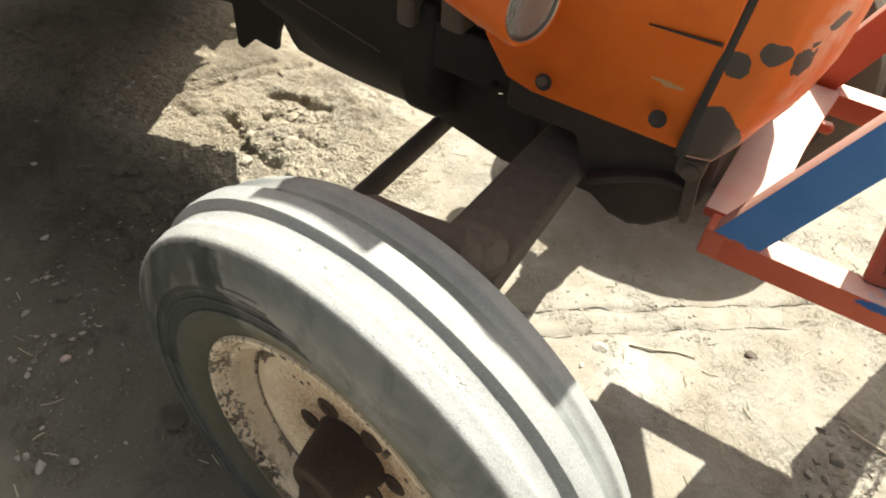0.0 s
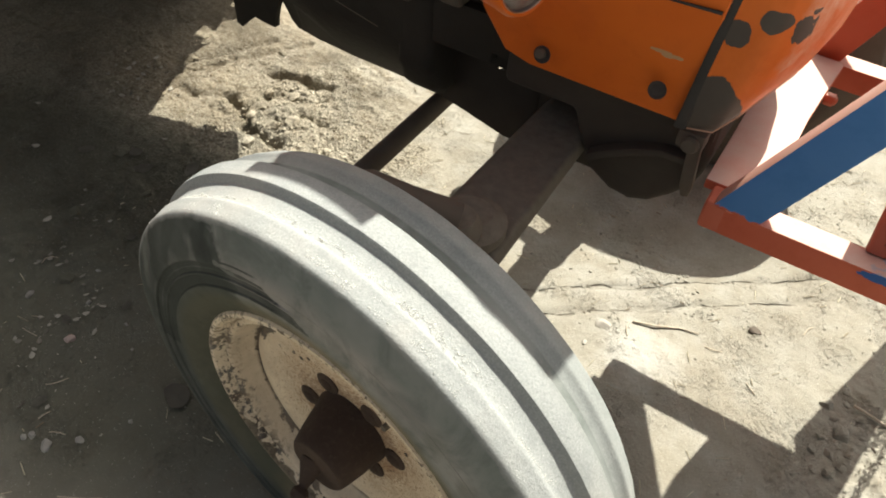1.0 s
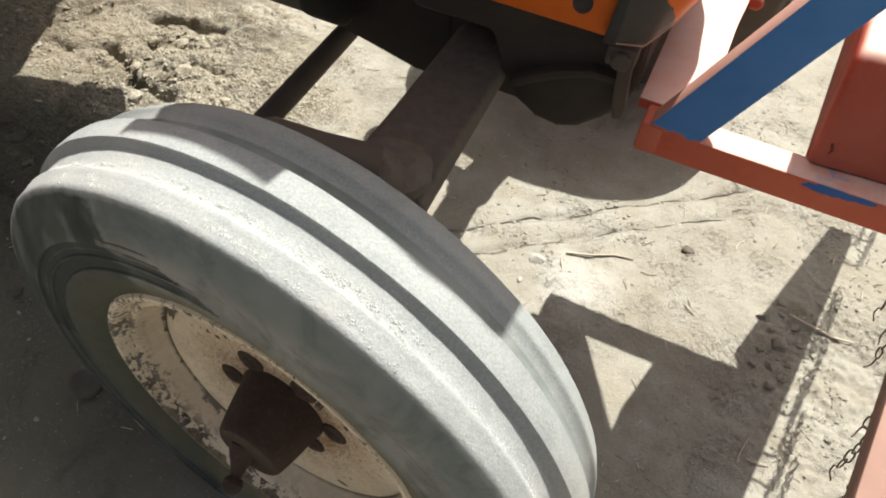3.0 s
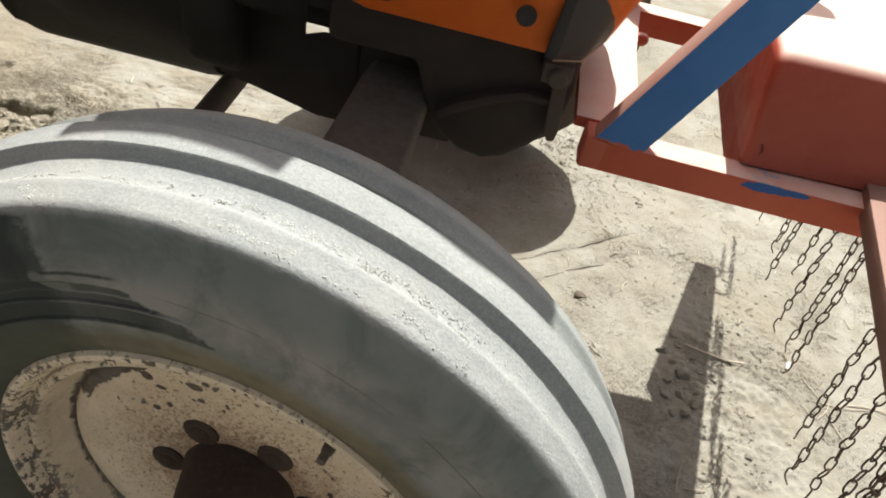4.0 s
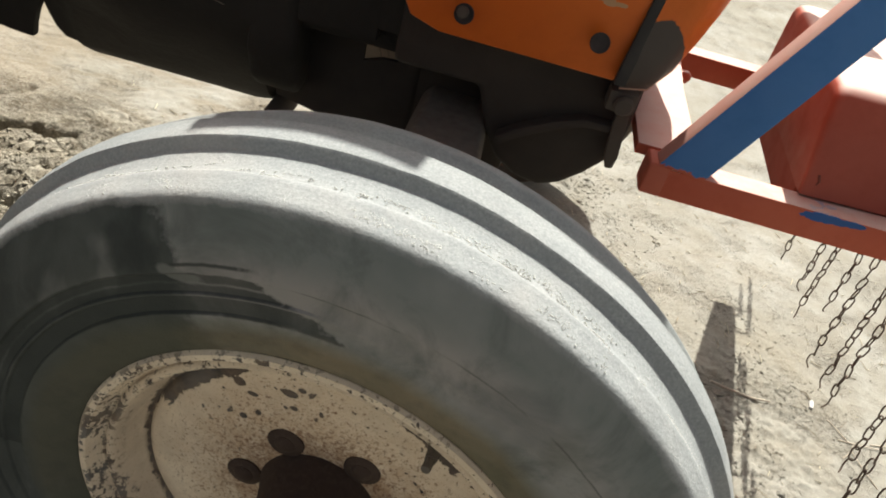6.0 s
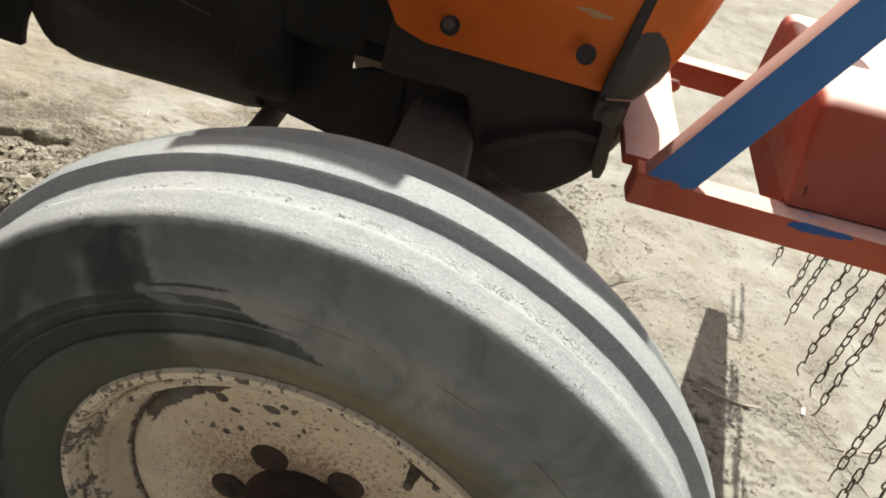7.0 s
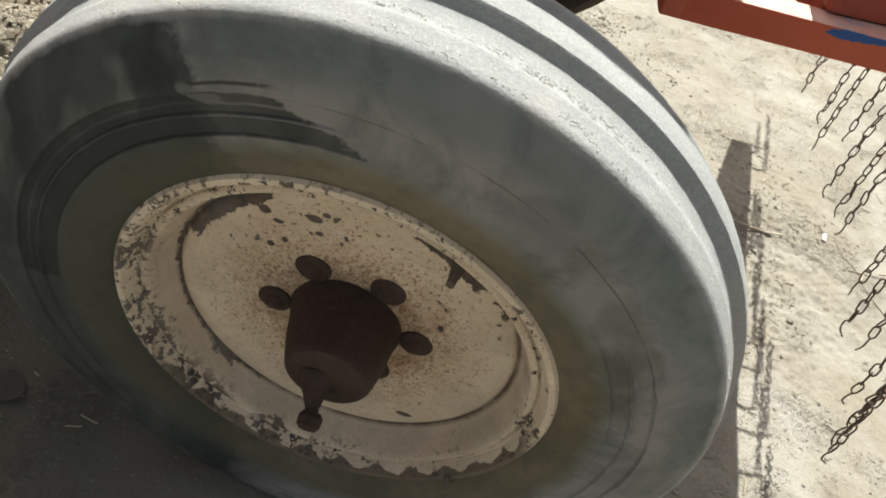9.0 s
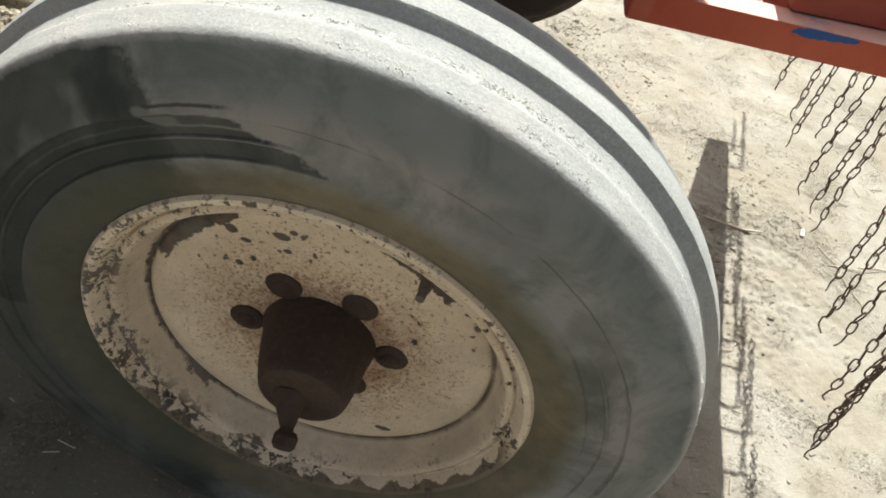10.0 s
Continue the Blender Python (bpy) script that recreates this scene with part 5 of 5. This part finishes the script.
    # curled flakes of leaf on the dark ground under the machine
    PALE_BITS = ((-1.42, 0.637), (-1.397, 0.696), (-1.407, 0.611), (-1.377, 0.655), (-1.355, 0.622), (-1.319, 0.671), (-1.30, 0.541), (-1.272, 0.542), (-1.20, 0.653), (-1.242, 0.625), (-1.313, 0.522))
    DRIFTS = ((-0.93, 0.075, 0.04), (-0.862, 0.058, 0.035), (-0.747, -0.031, 0.03), (-0.783, -0.071, 0.03), (-0.65, -0.131, 0.04), (-0.922, 0.183, 0.05), (-0.773, 0.052, 0.03))
    verts, faces = [], []
    for k in range(180):
        if k < 11:
            (x, y), l = PALE_BITS[k], rng.uniform(0.007, 0.012)
        elif k < 34:
            x, y, l = rng.gauss(-1.36, 0.07), rng.gauss(0.56, 0.06), rng.uniform(0.003, 0.007)
        elif k < 80:
            x, y, l = rng.uniform(-1.5, -0.4), rng.uniform(-0.4, 0.5), 0.002 + 0.011 * rng.random() ** 2
        else:
            cx, cy, sp = DRIFTS[k % len(DRIFTS)]
            x, y, l = rng.gauss(cx, sp), rng.gauss(cy, sp), 0.0015 + 0.007 * rng.random() ** 2.5
        a, o = rng.uniform(0, 6.28), len(verts)
        u, v = Vector((math.cos(a), math.sin(a), rng.uniform(-0.2, 0.2))) * l, Vector((-math.sin(a), math.cos(a), rng.uniform(-0.2, 0.2))) * l * rng.uniform(0.3, 0.8)
        p = Vector((x, y, ground_height(x, y) + 0.004))
        for h in (0.0, -0.0008):
            for i, f in ((-1, 0.0), (-0.5, 0.8), (0.3, 1.0), (1, 0.1), (0.4, -0.9), (-0.5, -0.7)):
                verts.append(tuple(p + u * i + v * f * rng.uniform(0.7, 1.2) + Vector((0, 0, h + 0.25 * l * i * i))))
        faces.append(tuple(o + i for i in range(6)))
        faces.append(tuple(o + 11 - i for i in range(6)))
        faces += [(o + i, o + (i + 1) % 6, o + 6 + (i + 1) % 6, o + 6 + i) for i in range(6)]
    me = bpy.data.meshes.new("leaf_litter")
    me.from_pydata(verts, [], faces)
    me.materials.append(LEAF)
    tagged(new("leaf_litter", me), "pale dry flakes of leaf strewn on dark soil", "leaf litter", kind="stuff")
    twig(((0.575, 0.845, 0.006), (0.615, 0.845, 0.004), (0.66, 0.84, 0.002), (0.70, 0.85, 0.0)), 0.0032, "pale dry twig lying on crumbled soil")
    twig(((0.135, 0.75, 0.001), (0.18, 0.77, 0.003), (0.22, 0.80, 0.001), (0.26, 0.815, 0.001)), 0.0025, "thin brown dry twig lying on the soil")


scatter()


def litter():
    """Single stones, flakes and stalks lying on the shaded soil beside the wheel."""
    rng = random.Random(31)
    for i, (x, y, r, flat, pink) in enumerate(((-0.714, -0.034, 0.0125, 0.6, True), (-0.544, -0.194, 0.0125, 0.6, False), (-0.508, -0.151, 0.009, 0.5, False), (-0.770, 0.046, 0.008, 0.5, False), (-0.582, -0.199, 0.009, 0.6, False), (-0.59, -0.21, 0.007, 0.7, False), (-0.66, 0.06, 0.0045, 0.6, False), (-0.60, 0.03, 0.004, 0.6, False), (-0.47, -0.07, 0.0045, 0.6, False), (-0.83, 0.11, 0.006, 0.6, False), (-0.88, -0.02, 0.012, 0.6, False))):
        ob = part("pebble", lump(r, 200 + i * 2.7, 3, flat), PINK_STONE if pink else STONE, None, "", None, 30)
        ob.matrix_world = pose(x, y, ground_height(x, y) + r * 0.15, rng.uniform(-15, 15), rng.uniform(-15, 15), rng.uniform(0, 360))
        tagged(ob, "pale pinkish stone lying on dark soil" if pink else "small pale grey stone lying on dark soil", "stone", "stones on the soil")

    def flake(x, y, size, turn, curl, label):
        """A dried crust of mud or leaf, its rim curled up."""
        bm = bmesh.new()
        n, rings = 22, []
        for q in (0.02, 0.35, 0.65, 0.88, 1.0):
            ring = []
            for k in range(n):
                a = 2 * math.pi * k / n
                w = 1 + 0.30 * noise.noise((math.cos(a) * 1.6, math.sin(a) * 1.6, x * 30)) + 0.16 * noise.noise((math.cos(a) * 5, math.sin(a) * 5, y * 30))
                u, v = q * w * math.cos(a), 0.72 * q * w * math.sin(a)
                z = curl * size * (max(0.0, u) ** 2.2 + 0.5 * max(0.0, -v) ** 2) + 0.02 * size * noise.noise((u * 5, v * 5, x * 9))
                ring.append(bm.verts.new((u * size, v * size, z)))
            rings.append(ring)
        bm.faces.new(rings[0])
        for p, q in zip(rings, rings[1:]):
            for k in range(n):
                bm.faces.new((p[k], p[(k + 1) % n], q[(k + 1) % n], q[k]))
        bmesh.ops.solidify(bm, geom=bm.faces[:], thickness=0.0012)
        ob = part("mud_flake", bm, CRUST, None, "", None, 50)
        ob.matrix_world = pose(x, y, ground_height(x, y) + 0.004, 0, 0, turn)
        tagged(ob, label, "mud flake", "flakes on the soil")
    chip = moved(block((-0.015, -0.0045, 0.0), (0.015, 0.0045, 0.006), 0.002, 2), Matrix.Identity(4))
    for v in chip.verts:
        v.co += Vector((0.002 * noise.noise(v.co * 90), 0.0015 * noise.noise(v.co * 110 + Vector((5, 0, 0))), 0.001 * noise.noise(v.co * 70)))
    ob = part("chip", chip, WHITE_CHIP, None, "", None, 40)
    ob.matrix_world = pose(0.795, 0.893, ground_height(0.795, 0.893), 0, 3, 78)
    tagged(ob, "small white chip of plaster lying on the soil", "plaster chip")
    flake(-0.447, 0.018, 0.033, -20, 0.32, "thin grey-brown flake of dried mud with a curled rim")
    for x, y, size, turn in ((-1.033, 0.38, 0.024, 40), (-0.945, 0.454, 0.022, 120), (-1.094, 0.402, 0.02, 200), (-0.63, -0.15, 0.014, 70), (-0.70, 0.09, 0.012, 300), (-0.87, 0.22, 0.016, 10), (-0.76, -0.01, 0.012, 160), (-1.19, 0.33, 0.02, 250)):
        flake(x, y, size, turn, 0.22, "small grey-brown flake of dried mud on dark soil")

    def stalk(pts, r, label):
        bm = tube([(x, y, ground_height(x, y) + r + h) for x, y, h in pts], r, 7, [1, 1, 0.9, 0.7][:len(pts)])
        tagged(part("straw_stalk", bm, TWIG, None), label, "straw", "stalks of straw")
    for x, y, l, turn in ((0.137, 0.728, 0.04, 110), (0.30, 0.80, 0.035, 20), (0.40, 0.76, 0.03, 150), (0.44, 0.98, 0.035, 75), (0.845, 0.845, 0.06, 130), (0.90, 0.833, 0.12, 12), (0.965, 0.845, 0.11, 8), (0.885, 0.765, 0.09, 115), (0.86, 0.80, 0.06, 60), (0.578, 0.52, 0.055, 85), (0.606, 0.512, 0.04, 10), (-0.646, -0.105, 0.042, 62), (-0.79, -0.074, 0.04, 10), (-0.415, -0.213, 0.075, 38), (-0.60, -0.162, 0.022, 80), (-0.55, -0.168, 0.03, 30), (-1.016, 0.701, 0.055, 95), (-0.70, -0.19, 0.03, 140), (-0.93, 0.06, 0.035, 75)):
        u, v = math.cos(radians(turn)), math.sin(radians(turn))
        bend = rng.uniform(-0.12, 0.12) * l
        stalk([(x + (t - 0.5) * l * u - bend * (1 - (2 * t - 1) ** 2) * v, y + (t - 0.5) * l * v + bend * (1 - (2 * t - 1) ** 2) * u, 0.003 * (1 - abs(2 * t - 1))) for t in (0, 0.33, 0.67, 1)], 0.0013, "thin pale stalk of straw on the soil")


litter()


def tyre_crumbs():
    """Crumbs of dry mud lying in the ridge of the tyre's shoulder."""
    rng = random.Random(12)
    b = lump(1.0, 5.0, 1, 0.8)
    vs, fs = [v.co.copy() for v in b.verts], [[v.index for v in f.verts] for f in b.faces]
    b.free()
    verts, faces = [], []
    for _ in range(34000):
        a = radians(rng.uniform(15, 150))
        y = rng.choice((rng.gauss(0.006, 0.005), rng.gauss(0.0175, 0.003), rng.gauss(0.024, 0.006)))
        if noise.noise((math.cos(a) * 14, math.sin(a) * 14, y * 120)) + 0.6 * noise.noise((math.cos(a) * 60, math.sin(a) * 60, y * 300)) < 0.12:
            continue
        if y < -0.003:
            continue
        if rng.random() > 0.35 + 0.65 * math.exp(-((math.degrees(a) - 92) / 22) ** 2):
            continue
        base = 0.3655 + 0.0029 * min(1, max(0, y / 0.0175)) - (0.0008 if y > 0.021 else 0)
        r = 0.0003 + 0.0008 * rng.random() ** 2.5
        o = len(verts)
        p = Vector(((base - 0.3 * r) * math.cos(a), y, (base - 0.3 * r) * math.sin(a)))
        m = Matrix.Rotation(rng.uniform(0, 6.28), 3, "Z") @ Matrix.Rotation(rng.uniform(0, 6.28), 3, "X")
        verts.extend([tuple(p + r * (m @ v)) for v in vs])
        faces.extend([tuple(o + i for i in f) for f in fs])
    me = bpy.data.meshes.new("dust_crumb")
    me.from_pydata(verts, [], faces)
    me.materials.append(CRUMB)
    ob = new("dust_crumb", me)
    ob.parent = front_wheel
    tagged(ob, "crumbs of pale dry mud on the tyre", kind="stuff")
    part("rim_clip", tube([(0.152, -0.008, -0.15), (0.155, -0.012, -0.157), (0.157, -0.013, -0.162)], 0.0032, 10), AXLE, front_wheel, "small dusty clip on the rim")
    valve = joined(tube([(0.0945, 0.036, 0.148), (0.0935, 0.022, 0.1495), (0.0925, 0.012, 0.150)], 0.0062, 12, [1.5, 1.0, 0.85]), tube([(0.0925, 0.013, 0.150), (0.0915, 0.001, 0.1505)], 0.0042, 10))
    part("valve", valve, AXLE, front_wheel, "dusty grey tyre valve")


tyre_crumbs()
